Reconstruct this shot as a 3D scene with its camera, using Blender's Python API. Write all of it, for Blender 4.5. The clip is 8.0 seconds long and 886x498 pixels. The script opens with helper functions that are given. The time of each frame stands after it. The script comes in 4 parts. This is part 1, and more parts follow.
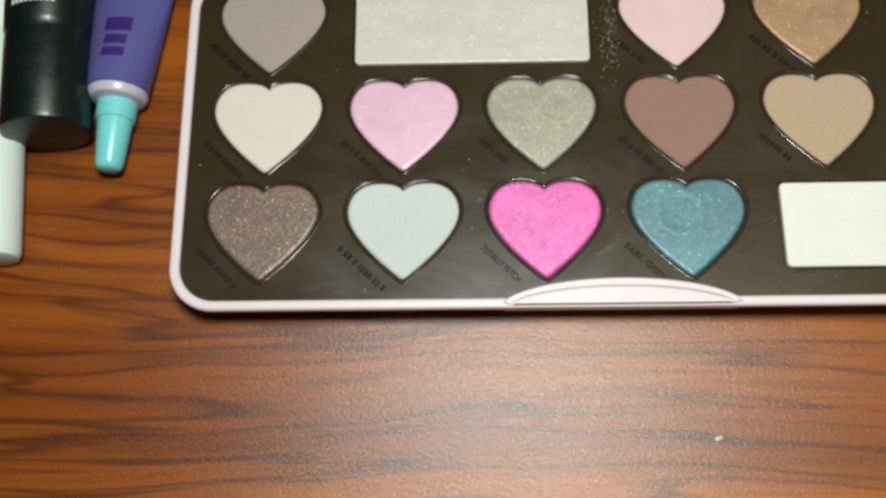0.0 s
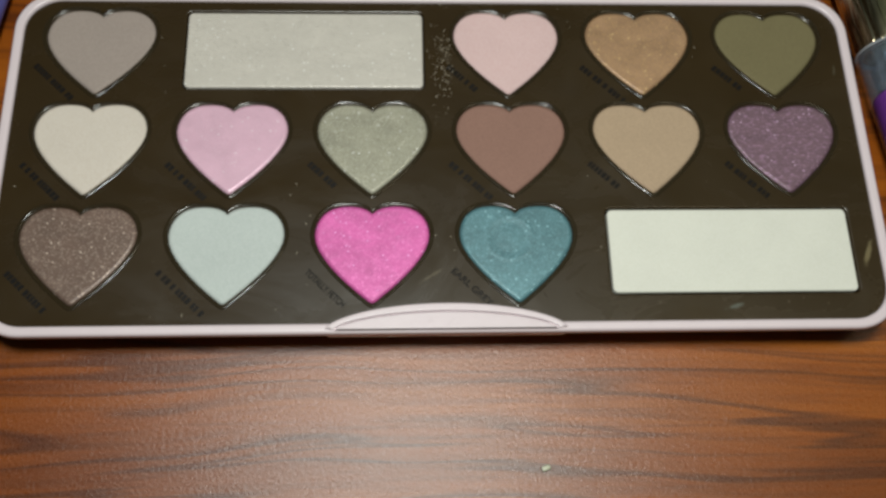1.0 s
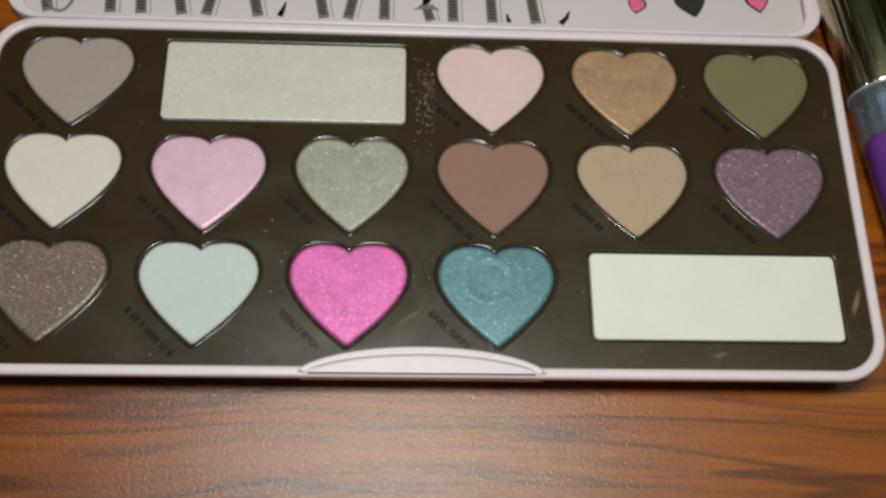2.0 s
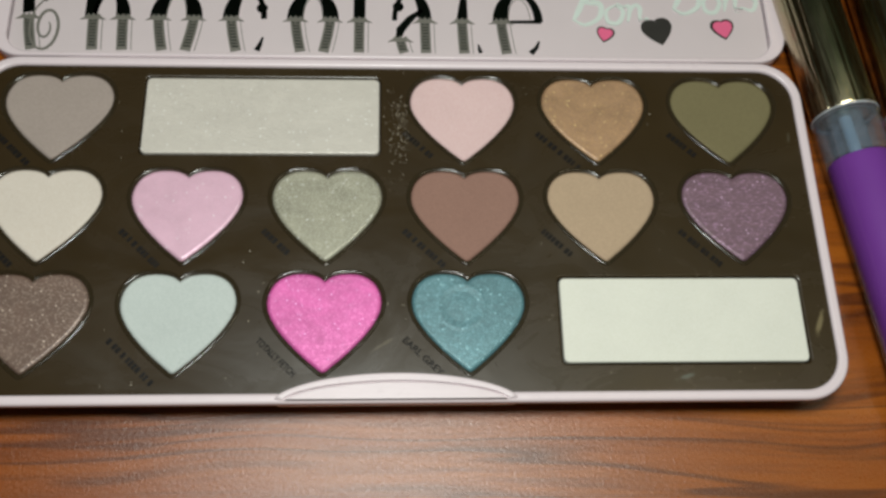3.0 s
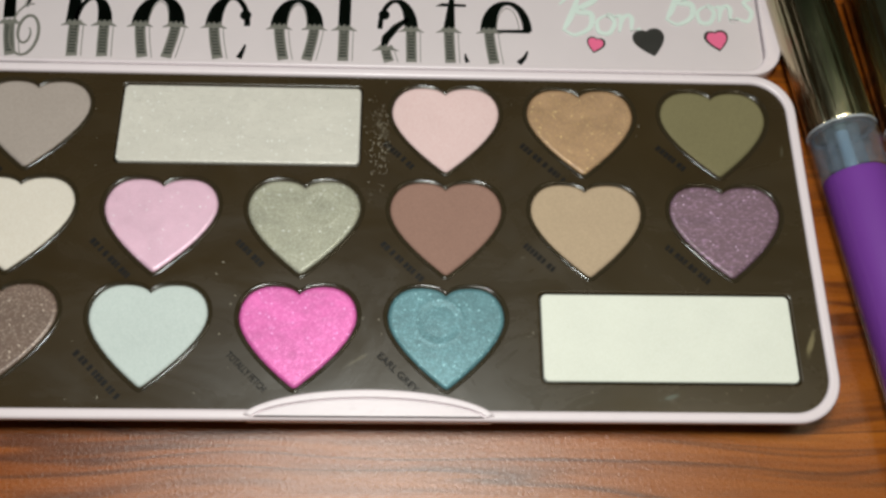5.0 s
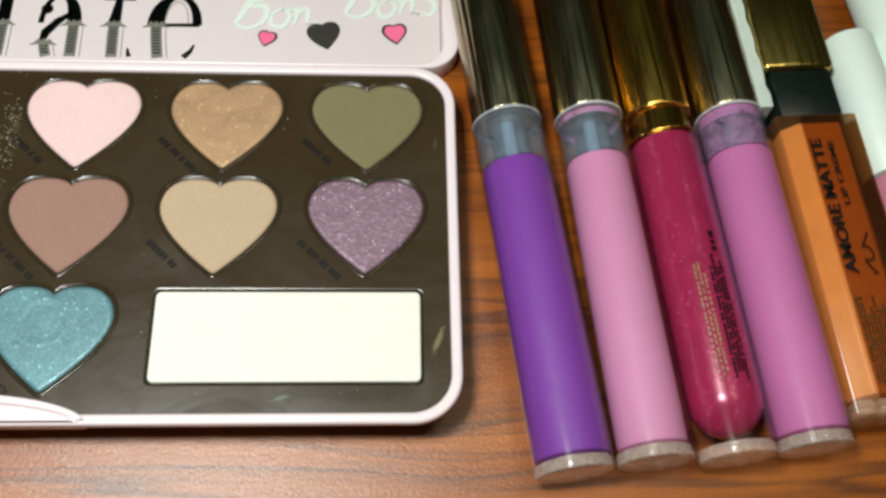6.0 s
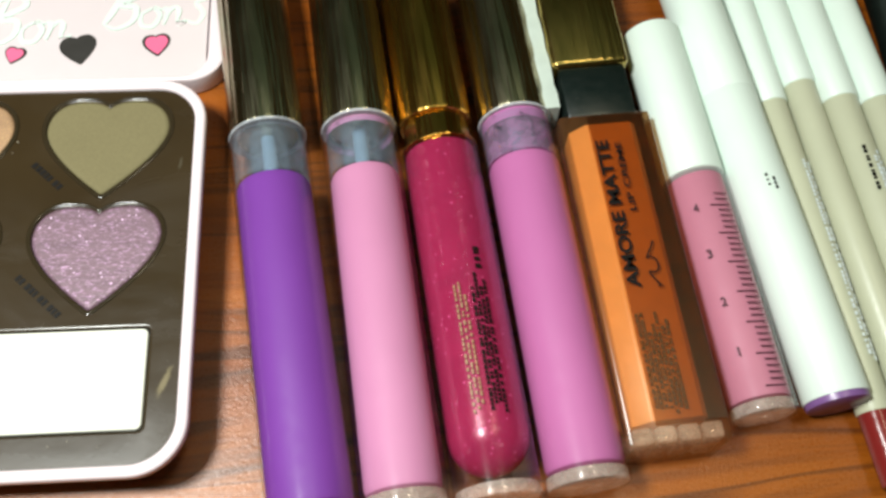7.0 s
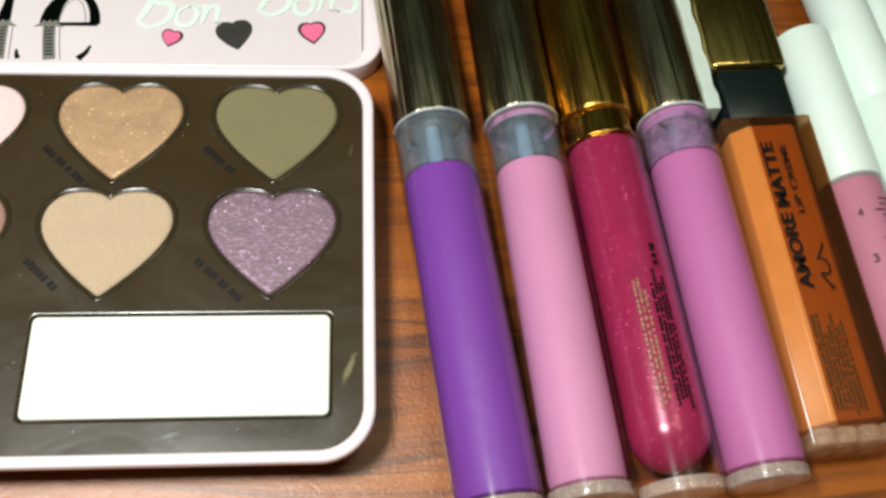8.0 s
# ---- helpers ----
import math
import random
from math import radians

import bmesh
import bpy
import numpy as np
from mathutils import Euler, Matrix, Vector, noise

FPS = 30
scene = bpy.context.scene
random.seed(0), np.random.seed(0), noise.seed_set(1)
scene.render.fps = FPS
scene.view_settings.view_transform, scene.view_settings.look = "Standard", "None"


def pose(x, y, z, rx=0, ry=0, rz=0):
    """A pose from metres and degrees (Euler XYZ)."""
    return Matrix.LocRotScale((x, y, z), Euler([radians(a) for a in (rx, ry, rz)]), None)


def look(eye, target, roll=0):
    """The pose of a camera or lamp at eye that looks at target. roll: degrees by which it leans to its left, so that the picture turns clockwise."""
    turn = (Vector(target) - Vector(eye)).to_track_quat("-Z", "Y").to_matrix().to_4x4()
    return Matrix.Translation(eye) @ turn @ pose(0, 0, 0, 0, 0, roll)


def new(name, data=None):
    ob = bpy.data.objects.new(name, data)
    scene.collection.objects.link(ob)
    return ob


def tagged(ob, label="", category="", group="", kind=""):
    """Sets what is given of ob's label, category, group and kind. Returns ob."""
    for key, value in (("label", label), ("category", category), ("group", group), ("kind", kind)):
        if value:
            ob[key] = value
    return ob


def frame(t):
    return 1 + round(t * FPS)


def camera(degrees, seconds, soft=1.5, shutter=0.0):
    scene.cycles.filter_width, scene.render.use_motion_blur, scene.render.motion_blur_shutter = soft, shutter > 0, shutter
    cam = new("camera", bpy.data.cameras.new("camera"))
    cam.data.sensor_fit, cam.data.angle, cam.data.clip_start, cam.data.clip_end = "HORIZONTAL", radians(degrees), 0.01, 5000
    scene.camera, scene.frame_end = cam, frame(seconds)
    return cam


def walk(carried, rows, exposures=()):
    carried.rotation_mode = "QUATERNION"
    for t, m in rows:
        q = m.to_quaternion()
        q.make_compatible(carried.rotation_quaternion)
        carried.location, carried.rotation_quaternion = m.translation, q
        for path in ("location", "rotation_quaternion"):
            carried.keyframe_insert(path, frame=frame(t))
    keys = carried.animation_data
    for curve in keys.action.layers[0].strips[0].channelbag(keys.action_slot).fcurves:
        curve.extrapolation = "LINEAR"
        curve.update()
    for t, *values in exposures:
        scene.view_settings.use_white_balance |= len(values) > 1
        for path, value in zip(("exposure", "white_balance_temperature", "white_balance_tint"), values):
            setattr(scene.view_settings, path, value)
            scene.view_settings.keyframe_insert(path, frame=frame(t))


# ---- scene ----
cam = camera(49.0, 8.0, soft=2.9)
PATH = [
    (0, (-0.0337, -0.0404, 0.2265), (-0.0920, 0.5454, -1.6849), -6.11),
    (0.2, (-0.0215, -0.0460, 0.2236), (-0.0759, 0.5992, -1.6689), -4.87),
    (0.5, (-0.0115, -0.0436, 0.2215), (-0.0221, 0.5795, -1.6789), -1.47),
    (0.7, (-0.0073, -0.0472, 0.2160), (0.0709, 0.6807, -1.6464), 4.75),
    (1, (-0.0115, -0.0481, 0.2191), (0.0885, 0.6650, -1.6467), 7.09),
    (1.5, (-0.0104, -0.0454, 0.2162), (0.0914, 0.6934, -1.6396), 8.17),
    (2, (-0.0069, -0.0395, 0.2169), (0.0976, 0.6911, -1.6419), 8.44),
    (3.5, (-0.0002, -0.0387, 0.2268), (0.1050, 0.7548, -1.6060), 6.67),
    (3.8, (-0.0058, -0.0404, 0.2302), (0.1259, 0.7755, -1.5911), 8.46),
    (4, (-0.0064, -0.0414, 0.2356), (0.1001, 0.7772, -1.5861), 7.39),
    (4.2, (-0.0042, -0.0395, 0.2358), (0.0535, 0.7470, -1.6022), 4.76),
    (5.3, (0.0257, -0.0337, 0.2145), (0.1048, 0.7494, -1.6241), 5.69),
    (5.5, (0.0455, -0.0308, 0.2148), (0.1370, 0.7622, -1.6190), 5.78),
    (6, (0.0869, -0.0417, 0.2084), (0.2056, 0.8106, -1.5970), 7.42),
    (6.2, (0.1008, -0.0391, 0.2076), (0.2254, 0.8193, -1.5973), 7.30),
    (6.5, (0.1167, -0.0377, 0.2080), (0.2313, 0.8374, -1.5867), 5.96),
    (6.8, (0.1321, -0.0339, 0.1994), (0.2663, 0.8355, -1.5967), 5.80),
    (7, (0.1410, -0.0331, 0.1928), (0.2639, 0.8468, -1.5991), 5.14),
    (7.4, (0.1312, -0.0298, 0.1853), (0.3163, 0.8210, -1.6152), 10.20),
    (7.5, (0.1255, -0.0306, 0.1851), (0.3148, 0.8288, -1.6109), 10.84),
    (7.7, (0.1117, -0.0329, 0.1899), (0.3121, 0.8351, -1.6026), 11.44),
    (8, (0.1016, -0.0332, 0.1905), (0.2597, 0.8486, -1.5976), 8.87),
]
walk(cam, [(t, look(eye, target, roll)) for t, eye, target, roll in PATH],
     [(0, 0.06), (0.5, -0.06), (1.0, -0.35), (2.2, -0.35), (3.5, -0.24), (4.0, -0.24), (5.5, 0.10), (6.0, 0.34), (6.5, 0.62), (7.0, 0.80), (7.5, 0.82), (8.0, 0.58)])

# ---- world, lamp and exposure ----
world = bpy.data.worlds.new("room_dusk")
scene.world = world
world.use_nodes = True
world.node_tree.nodes["Background"].inputs[0].default_value = (0.9, 0.95, 1.0, 1)
world.node_tree.nodes["Background"].inputs[1].default_value = 0.10

LAMP_AT = (-0.012, 0.010, 0.38)
lamp_data = bpy.data.lights.new("lamp", "AREA")
lamp_data.shape, lamp_data.size, lamp_data.energy = "DISK", 0.075, 1.60
lamp_data.color = (0.960, 1.0, 0.950)
lamp = new("lamp", lamp_data)
lamp.matrix_world = look(LAMP_AT, (0.035, 0.000, 0.0))
# added fill light, no such lamp known; lifts shadows and lights the walls
fill_data = bpy.data.lights.new("fill_light", "POINT")
fill_data.shadow_soft_size, fill_data.energy = 0.12, 6.0
fill_data.color = (1.0, 0.84, 0.58)
fill_light = new("fill_light", fill_data)
fill_light.location = (0.42, 0.12, 1.25)


# ---- materials ----
def lin(r, g, b):
    """Linear colour from 0..255 display values."""
    return tuple(((c / 255) / 12.92 if c / 255 <= 0.04045 else ((c / 255 + 0.055) / 1.055) ** 2.4) for c in (r, g, b)) + (1,)


class Mat:
    def __init__(self, name):
        self.m = bpy.data.materials.new(name)
        self.m.use_nodes = True
        self.t = self.m.node_tree
        self.b = self.t.nodes["Principled BSDF"]

    def node(self, kind, **values):
        n = self.t.nodes.new(kind)
        for k, v in values.items():
            n.inputs[k.replace("_", " ")].default_value = v
        return n

    def link(self, a, b):
        self.t.links.new(a, b)

    def coords(self, scale=(1, 1, 1), rot=(0, 0, 0)):
        c = self.t.nodes.new("ShaderNodeTexCoord")
        mp = self.t.nodes.new("ShaderNodeMapping")
        mp.inputs["Scale"].default_value = scale
        mp.inputs["Rotation"].default_value = rot
        self.link(c.outputs["Object"], mp.inputs["Vector"])
        return mp.outputs["Vector"]

    def noise(self, vec, scale, detail=4.0, rough=0.55, distortion=0.0):
        n = self.node("ShaderNodeTexNoise", Scale=scale, Detail=detail, Roughness=rough, Distortion=distortion)
        self.link(vec, n.inputs["Vector"])
        return n.outputs["Fac"]

    def ramp(self, fac, stops):
        r = self.t.nodes.new("ShaderNodeValToRGB")
        e = r.color_ramp.elements
        while len(e) < len(stops):
            e.new(0.5)
        for el, (p, c) in zip(e, stops):
            el.position, el.color = p, (c if hasattr(c, "__len__") else (c, c, c, 1))
        self.link(fac, r.inputs[0])
        return r.outputs[0]

    def mix(self, fac, a, b, mode="MIX"):
        n = self.t.nodes.new("ShaderNodeMix")
        n.data_type, n.blend_type = "RGBA", mode
        for v, i in ((fac, 0), (a, 6), (b, 7)):
            if hasattr(v, "links"):
                self.link(v, n.inputs[i])
            else:
                n.inputs[i].default_value = v
        return n.outputs[2]

    def bump(self, height, strength, distance):
        n = self.node("ShaderNodeBump", Strength=strength, Distance=distance)
        self.link(height, n.inputs["Height"])
        self.link(n.outputs[0], self.b.inputs["Normal"])

    def set(self, **values):
        for k, v in values.items():
            self.b.inputs[k.replace("_", " ")].default_value = v
        return self


def shade(c, f):
    return (min(1, c[0] * f), min(1, c[1] * f), min(1, c[2] * f), 1)


def plastic(name, color, rough=0.35, grain=0.06, spec=0.5, scale=140.0):
    """Moulded plastic with faint clouding and micro scuffs."""
    m = Mat(name)
    v = m.coords()
    m.link(m.mix(m.noise(v, scale, 5), shade(color, 1 - grain), shade(color, 1 + grain)), m.b.inputs["Base Color"])
    r = m.ramp(m.noise(v, scale * 3, 6, 0.7), [(0.3, max(0, rough - 0.08)), (0.75, min(1, rough + 0.1))])
    m.link(r, m.b.inputs["Roughness"])
    m.bump(m.noise(v, scale * 8, 3), 0.12, 0.0002)
    m.set(Specular_IOR_Level=spec)
    return m.m


def powder_matte(name, color):
    m = Mat(name)
    v = m.coords()
    wide = m.noise(v, 90, 4, 0.6)
    fine = m.noise(v, 2600, 3, 0.7)
    base = m.mix(wide, shade(color, 0.92), shade(color, 1.06))
    m.link(m.mix(0.11, base, m.ramp(fine, [(0.35, 0.1), (0.65, 0.95)]), "OVERLAY"), m.b.inputs["Base Color"])
    m.bump(m.noise(v, 1500, 4, 0.7), 0.18, 0.0003)
    m.set(Roughness=0.78, Specular_IOR_Level=0.25)
    return m.m


def powder_shimmer(name, color, glint, amount=0.5, flake=1500.0, dent=None, cloud=0.16, brushed=1.0, rough=0.42, turn=0.5):
    """Pressed powder with flakes that tilt at random and catch the light."""
    m = Mat(name)
    v = m.coords()
    vor = m.node("ShaderNodeTexVoronoi", Scale=flake)
    m.link(v, vor.inputs["Vector"])
    wide = m.noise(m.coords((1, brushed, 1), (0, 0, turn)), 110, 5, 0.65, 0.6)
    spots = m.noise(m.coords((0.4, 1.3, 1)) if brushed > 3 else v, flake * (0.95 if brushed > 3 else 1.1), 2, 0.8)
    base = m.mix(m.ramp(wide, [(0.3, 0.0), (0.7, 1.0)]), shade(color, 1 - cloud), shade(color, 1 + cloud))
    base = m.mix(m.ramp(spots, [(0.53, 0.0), (0.64, amount)]), base, glint)
    # sparse coarse glitter
    grit = m.node("ShaderNodeTexVoronoi", Scale=850.0)
    m.link(v, grit.inputs["Vector"])
    pick = m.node("ShaderNodeMath")
    pick.operation = "MULTIPLY"
    m.link(m.ramp(grit.outputs["Distance"], [(0.12, 1.0), (0.19, 0.0)]), pick.inputs[0])
    m.link(m.ramp(grit.outputs["Color"], [(0.60, 0.0), (0.66, 0.85)]), pick.inputs[1])
    m.link(m.mix(pick.outputs[0], base, shade(glint, 1.35)), m.b.inputs["Base Color"])
    m.link(m.ramp(spots, [(0.53, 0.04), (0.66, min(1.0, amount + 0.2))]), m.b.inputs["Metallic"])
    m.set(Roughness=rough)
    # flake normals
    b1 = m.node("ShaderNodeBump", Strength=0.32 if brushed > 3 else 0.14, Distance=0.0004)
    m.link(m.noise(m.coords((1, brushed, 1), (0, 0, turn)), 420, 4, 0.7), b1.inputs["Height"])
    b2 = m.node("ShaderNodeBump", Strength=0.45, Distance=0.0002)
    m.link(vor.outputs["Color"], b2.inputs["Height"])
    m.link(b1.outputs[0], b2.inputs["Normal"])
    if dent:
        # rings pressed by a fingertip
        d = m.t.nodes.new("ShaderNodeVectorMath")
        d.operation = "DISTANCE"
        m.link(v, d.inputs[0])
        d.inputs[1].default_value = dent[:3]
        k = m.t.nodes.new("ShaderNodeMath")
        k.operation = "DIVIDE"
        m.link(d.outputs["Value"], k.inputs[0])
        k.inputs[1].default_value = dent[3]
        b0 = m.node("ShaderNodeBump", Strength=0.20, Distance=0.0006)
        m.link(m.ramp(k.outputs[0], [(0.0, 0.35), (0.45, 0.0), (0.62, 0.75), (0.72, 0.5), (0.95, 0.55)]), b0.inputs["Height"])
        m.link(b0.outputs[0], b1.inputs["Normal"])
    m.link(b2.outputs[0], m.b.inputs["Normal"])
    return m.m


def clear(name, tint=(0.93, 0.93, 0.94, 1), rough=0.06, haze=0.0, film=(0.55, 0.56, 0.60, 1), low=0.35):
    """Thin clear acrylic: it lets the light through and mirrors at its surface."""
    m = Mat(name)
    out = m.t.nodes["Material Output"]
    tr = m.t.nodes.new("ShaderNodeBsdfTransparent")
    tr.inputs[0].default_value = tint
    gl = m.node("ShaderNodeBsdfGlossy", Roughness=rough)
    lw = m.node("ShaderNodeLayerWeight", Blend=0.5)
    pw = m.t.nodes.new("ShaderNodeMath")
    pw.operation = "POWER"
    m.link(lw.outputs["Facing"], pw.inputs[0])
    pw.inputs[1].default_value = 4.0
    fr = m.t.nodes.new("ShaderNodeMath")
    fr.operation = "MULTIPLY_ADD"
    m.link(pw.outputs[0], fr.inputs[0])
    fr.inputs[1].default_value, fr.inputs[2].default_value = 0.75, 0.04
    mx = m.t.nodes.new("ShaderNodeMixShader")
    m.link(fr.outputs[0], mx.inputs[0])
    m.link(tr.outputs[0], mx.inputs[1])
    m.link(gl.outputs[0], mx.inputs[2])
    last = mx.outputs[0]
    if haze:
        df = m.node("ShaderNodeBsdfDiffuse", Color=film)
        m2 = m.t.nodes.new("ShaderNodeMixShader")
        v = m.coords()
        m.link(m.ramp(m.noise(v, 300, 5, 0.7, 0.5), [(low, 0.0), (0.75, haze)]), m2.inputs[0])
        m.link(last, m2.inputs[1])
        m.link(df.outputs[0], m2.inputs[2])
        last = m2.outputs[0]
    m.link(last, out.inputs["Surface"])
    return m.m


def metal(name, color, rough=0.12, smudge=0.12, drawn=0.0):
    """Polished metal; drawn: ripples along its length that break up what it mirrors."""
    m = Mat(name)
    v = m.coords((1, 0.25, 1))
    m.link(m.mix(m.noise(v, 130, 4), shade(color, 0.8), color), m.b.inputs["Base Color"])
    m.link(m.ramp(m.noise(v, 260, 5, 0.7), [(0.3, rough), (0.8, rough + smudge)]), m.b.inputs["Roughness"])
    if drawn:
        m.bump(m.noise(m.coords((1, 0.03, 1)), 420, 3, 0.6, 0.4), drawn, 0.0010)
    m.set(Metallic=1.0)
    return m.m


def wood():
    m = Mat("wood_laminate")
    v = m.coords((1, 1, 1))
    # long flowing grain along x
    warp = m.noise(m.coords((3.2, 9, 1)), 1.0, 3, 0.5)
    comb = m.node("ShaderNodeCombineXYZ")
    sep = m.node("ShaderNodeSeparateXYZ")
    m.link(v, sep.inputs[0])
    wob = m.node("ShaderNodeMath")
    wob.operation = "MULTIPLY_ADD"
    m.link(warp, wob.inputs[0])
    wob.inputs[1].default_value = 0.055
    m.link(sep.outputs[1], wob.inputs[2])
    mx = m.node("ShaderNodeMath")
    mx.operation = "MULTIPLY"
    m.link(sep.outputs[0], mx.inputs[0])
    mx.inputs[1].default_value = 0.055
    m.link(mx.outputs[0], comb.inputs[0])
    m.link(wob.outputs[0], comb.inputs[1])
    bands = m.noise(comb.outputs[0], 34, 4, 0.5)
    lines = m.noise(comb.outputs[0], 74, 3, 0.5, 0.3)
    streak = m.noise(comb.outputs[0], 260, 5, 0.6)
    pores = m.noise(m.coords((16, 700, 1)), 1.0, 4, 0.65)
    base = m.ramp(bands, [(0.28, lin(88, 38, 6)), (0.45, lin(134, 68, 12)), (0.58, lin(156, 84, 17)), (0.75, lin(176, 104, 28))])
    base = m.mix(m.ramp(lines, [(0.450, 0.0), (0.477, 0.66), (0.482, 0.64), (0.500, 0.0)]), base, lin(52, 22, 13))
    base = m.mix(m.ramp(lines, [(0.58, 0.0), (0.605, 0.6), (0.63, 0.0)]), base, lin(60, 26, 14))
    base = m.mix(m.ramp(streak, [(0.47, 0.0), (0.70, 0.55)]), base, lin(72, 30, 11))
    base = m.mix(m.ramp(pores, [(0.52, 0.0), (0.72, 0.38)]), base, lin(74, 35, 16))
    m.link(base, m.b.inputs["Base Color"])
    fine = m.noise(v, 1700, 3, 0.8)
    m.link(m.ramp(fine, [(0.3, 0.24), (0.7, 0.37)]), m.b.inputs["Roughness"])
    m.bump(m.mix(0.5, fine, m.noise(v, 1000, 3, 0.7)), 0.45, 0.0004)
    m.set(Specular_IOR_Level=0.62)
    return m.m


PINK = lin(221, 207, 212)
M_WOOD = wood()
M_PINK = plastic("pink_shell", PINK, 0.32, 0.03)
M_PANEL = plastic("pink_print", lin(206, 194, 197), 0.40, 0.03)


def smudged():
    """Glossy brown plastic with finger marks and two dried smears."""
    m = Mat("chocolate_plastic")
    v = m.coords()
    base = m.mix(m.noise(v, 60, 5), lin(44, 33, 18), lin(57, 45, 27))
    for sx, sy, turn, long, wide, color in ((0.0982, 0.0290, 68, 0.0085, 0.0016, lin(128, 116, 86)), (0.0655, 0.0166, 16, 0.0062, 0.0012, lin(98, 104, 96)),
                                            (-0.0030, 0.0245, 32, 0.0070, 0.0008, lin(92, 82, 64)), (0.0985, 0.0780, 80, 0.0050, 0.0010, lin(78, 72, 58))):
        c = m.t.nodes.new("ShaderNodeTexCoord")
        at = m.t.nodes.new("ShaderNodeMapping")
        at.vector_type = "TEXTURE"
        at.inputs["Location"].default_value = (sx, sy, 0)
        at.inputs["Rotation"].default_value = (0, 0, radians(turn))
        at.inputs["Scale"].default_value = (long, wide, 1)
        m.link(c.outputs["Object"], at.inputs["Vector"])
        d = m.t.nodes.new("ShaderNodeVectorMath")
        d.operation = "LENGTH"
        m.link(at.outputs["Vector"], d.inputs[0])
        rag = m.t.nodes.new("ShaderNodeMath")
        rag.operation = "MULTIPLY_ADD"
        m.link(m.noise(v, 380, 4, 0.7), rag.inputs[0])
        rag.inputs[1].default_value = 1.1
        m.link(d.outputs["Value"], rag.inputs[2])
        base = m.mix(m.ramp(rag.outputs[0], [(0.70, 0.75), (1.0, 0.0)]), base, color)
    m.link(base, m.b.inputs["Base Color"])
    touch = m.noise(m.coords((1, 1.6, 1), (0, 0, 0.7)), 32, 5, 0.6, 1.2)
    m.link(m.ramp(touch, [(0.32, 0.20), (0.5, 0.26), (0.72, 0.34)]), m.b.inputs["Roughness"])
    m.bump(m.noise(v, 900, 3), 0.05, 0.0002)
    m.set(Specular_IOR_Level=0.6)
    return m.m


M_BROWN = smudged()
M_RIMGLOSS = plastic("glossy_chocolate", lin(46, 38, 25), 0.16, 0.08, 0.6)
M_DEEP = plastic("well_floor", lin(34, 27, 20), 0.4)
M_INK = plastic("dark_ink", lin(14, 11, 9), 0.6, 0.06, 0.2)
M_FOIL = metal("dark_foil", (0.13, 0.15, 0.14, 1), 0.12, 0.10)
M_MIRROR = metal("mirror_glass", (0.75, 0.82, 0.82, 1), 0.02, 0.02)
M_MINT = plastic("mint_ink", lin(206, 217, 211), 0.4)
M_ROSE = plastic("rose_ink", lin(226, 104, 142), 0.4)
M_CHAR = plastic("charcoal_ink", lin(52, 50, 48), 0.35)
M_CLEAR = clear("clear_acrylic", (0.965, 0.965, 0.975, 1), 0.14)
M_NECK = clear("smeared_acrylic", (0.88, 0.91, 0.95, 1), 0.08, 0.24, (0.42, 0.50, 0.58, 1), 0.10)
M_WAND = plastic("wand_plastic", lin(150, 176, 190), 0.25)
M_CHROME = metal("chrome_cap", (0.52, 0.45, 0.30, 1), 0.15, 0.10, 0.8)
M_HATCH = plastic("grey_foil", lin(112, 110, 103), 0.35, 0.10, 0.6)
M_GOLD = metal("gold_cap", (0.62, 0.37, 0.08, 1), 0.15, 0.10, 0.8)
# peach film puts the light refracted in the thick ends into the colour
M_ENDLIGHT = clear("clear_base_painted_light", (0.98, 0.92, 0.87, 1), 0.04, 0.40, (1.0, 0.84, 0.74, 1), 0.0)
# whitish film paints in the highlight caught along the tube's rim
M_LIP = clear("tube_lip_painted_glint", (0.95, 0.96, 0.98, 1), 0.10, 0.55, (0.80, 0.84, 0.90, 1), 0.0)
M_WHITE = plastic("white_plastic", lin(216, 230, 222), 0.42, 0.03)
M_CREAM = plastic("cream_barrel", lin(184, 186, 162), 0.40, 0.05)
M_BLACK = plastic("black_plastic", lin(11, 22, 20), 0.36, 0.2)
M_WALL = plastic("unseen_wall_beige", lin(150, 135, 105), 0.8, 0.1, 0.3, 6.0)
# sea green chosen to tint the lid mirror's reflection
M_CEIL = plastic("unseen_ceiling_green", lin(150, 205, 205), 0.8, 0.08, 0.3, 6.0)
M_CARPET = plastic("dark_carpet", lin(70, 60, 52), 0.9, 0.2, 0.2, 40.0)


# ---- helpers for meshes ----
def mesh_of(name, bm, mat, smooth=True):
    me = bpy.data.meshes.new(name)
    bmesh.ops.recalc_face_normals(bm, faces=bm.faces)
    bm.to_mesh(me)
    bm.free()
    me.materials.append(mat)
    if smooth:
        me.shade_smooth()
        me.set_sharp_from_angle(angle=radians(38))
    return me


def part(name, bm, material, parent, label="", at=None):
    """Links a bmesh (or a mesh) as one object under parent."""
    me = bm if isinstance(bm, bpy.types.Mesh) else mesh_of(name, bm, material)
    ob = new(name, me)
    ob.parent = parent
    if at is not None:
        ob.matrix_basis = at
    return tagged(ob, label)


def thing(name, label, category, m=None, group="", kind=""):
    ob = new(name)
    ob.empty_display_size = 0.01
    if m is not None:
        ob.matrix_basis = m
    return tagged(ob, label, category, group, kind)


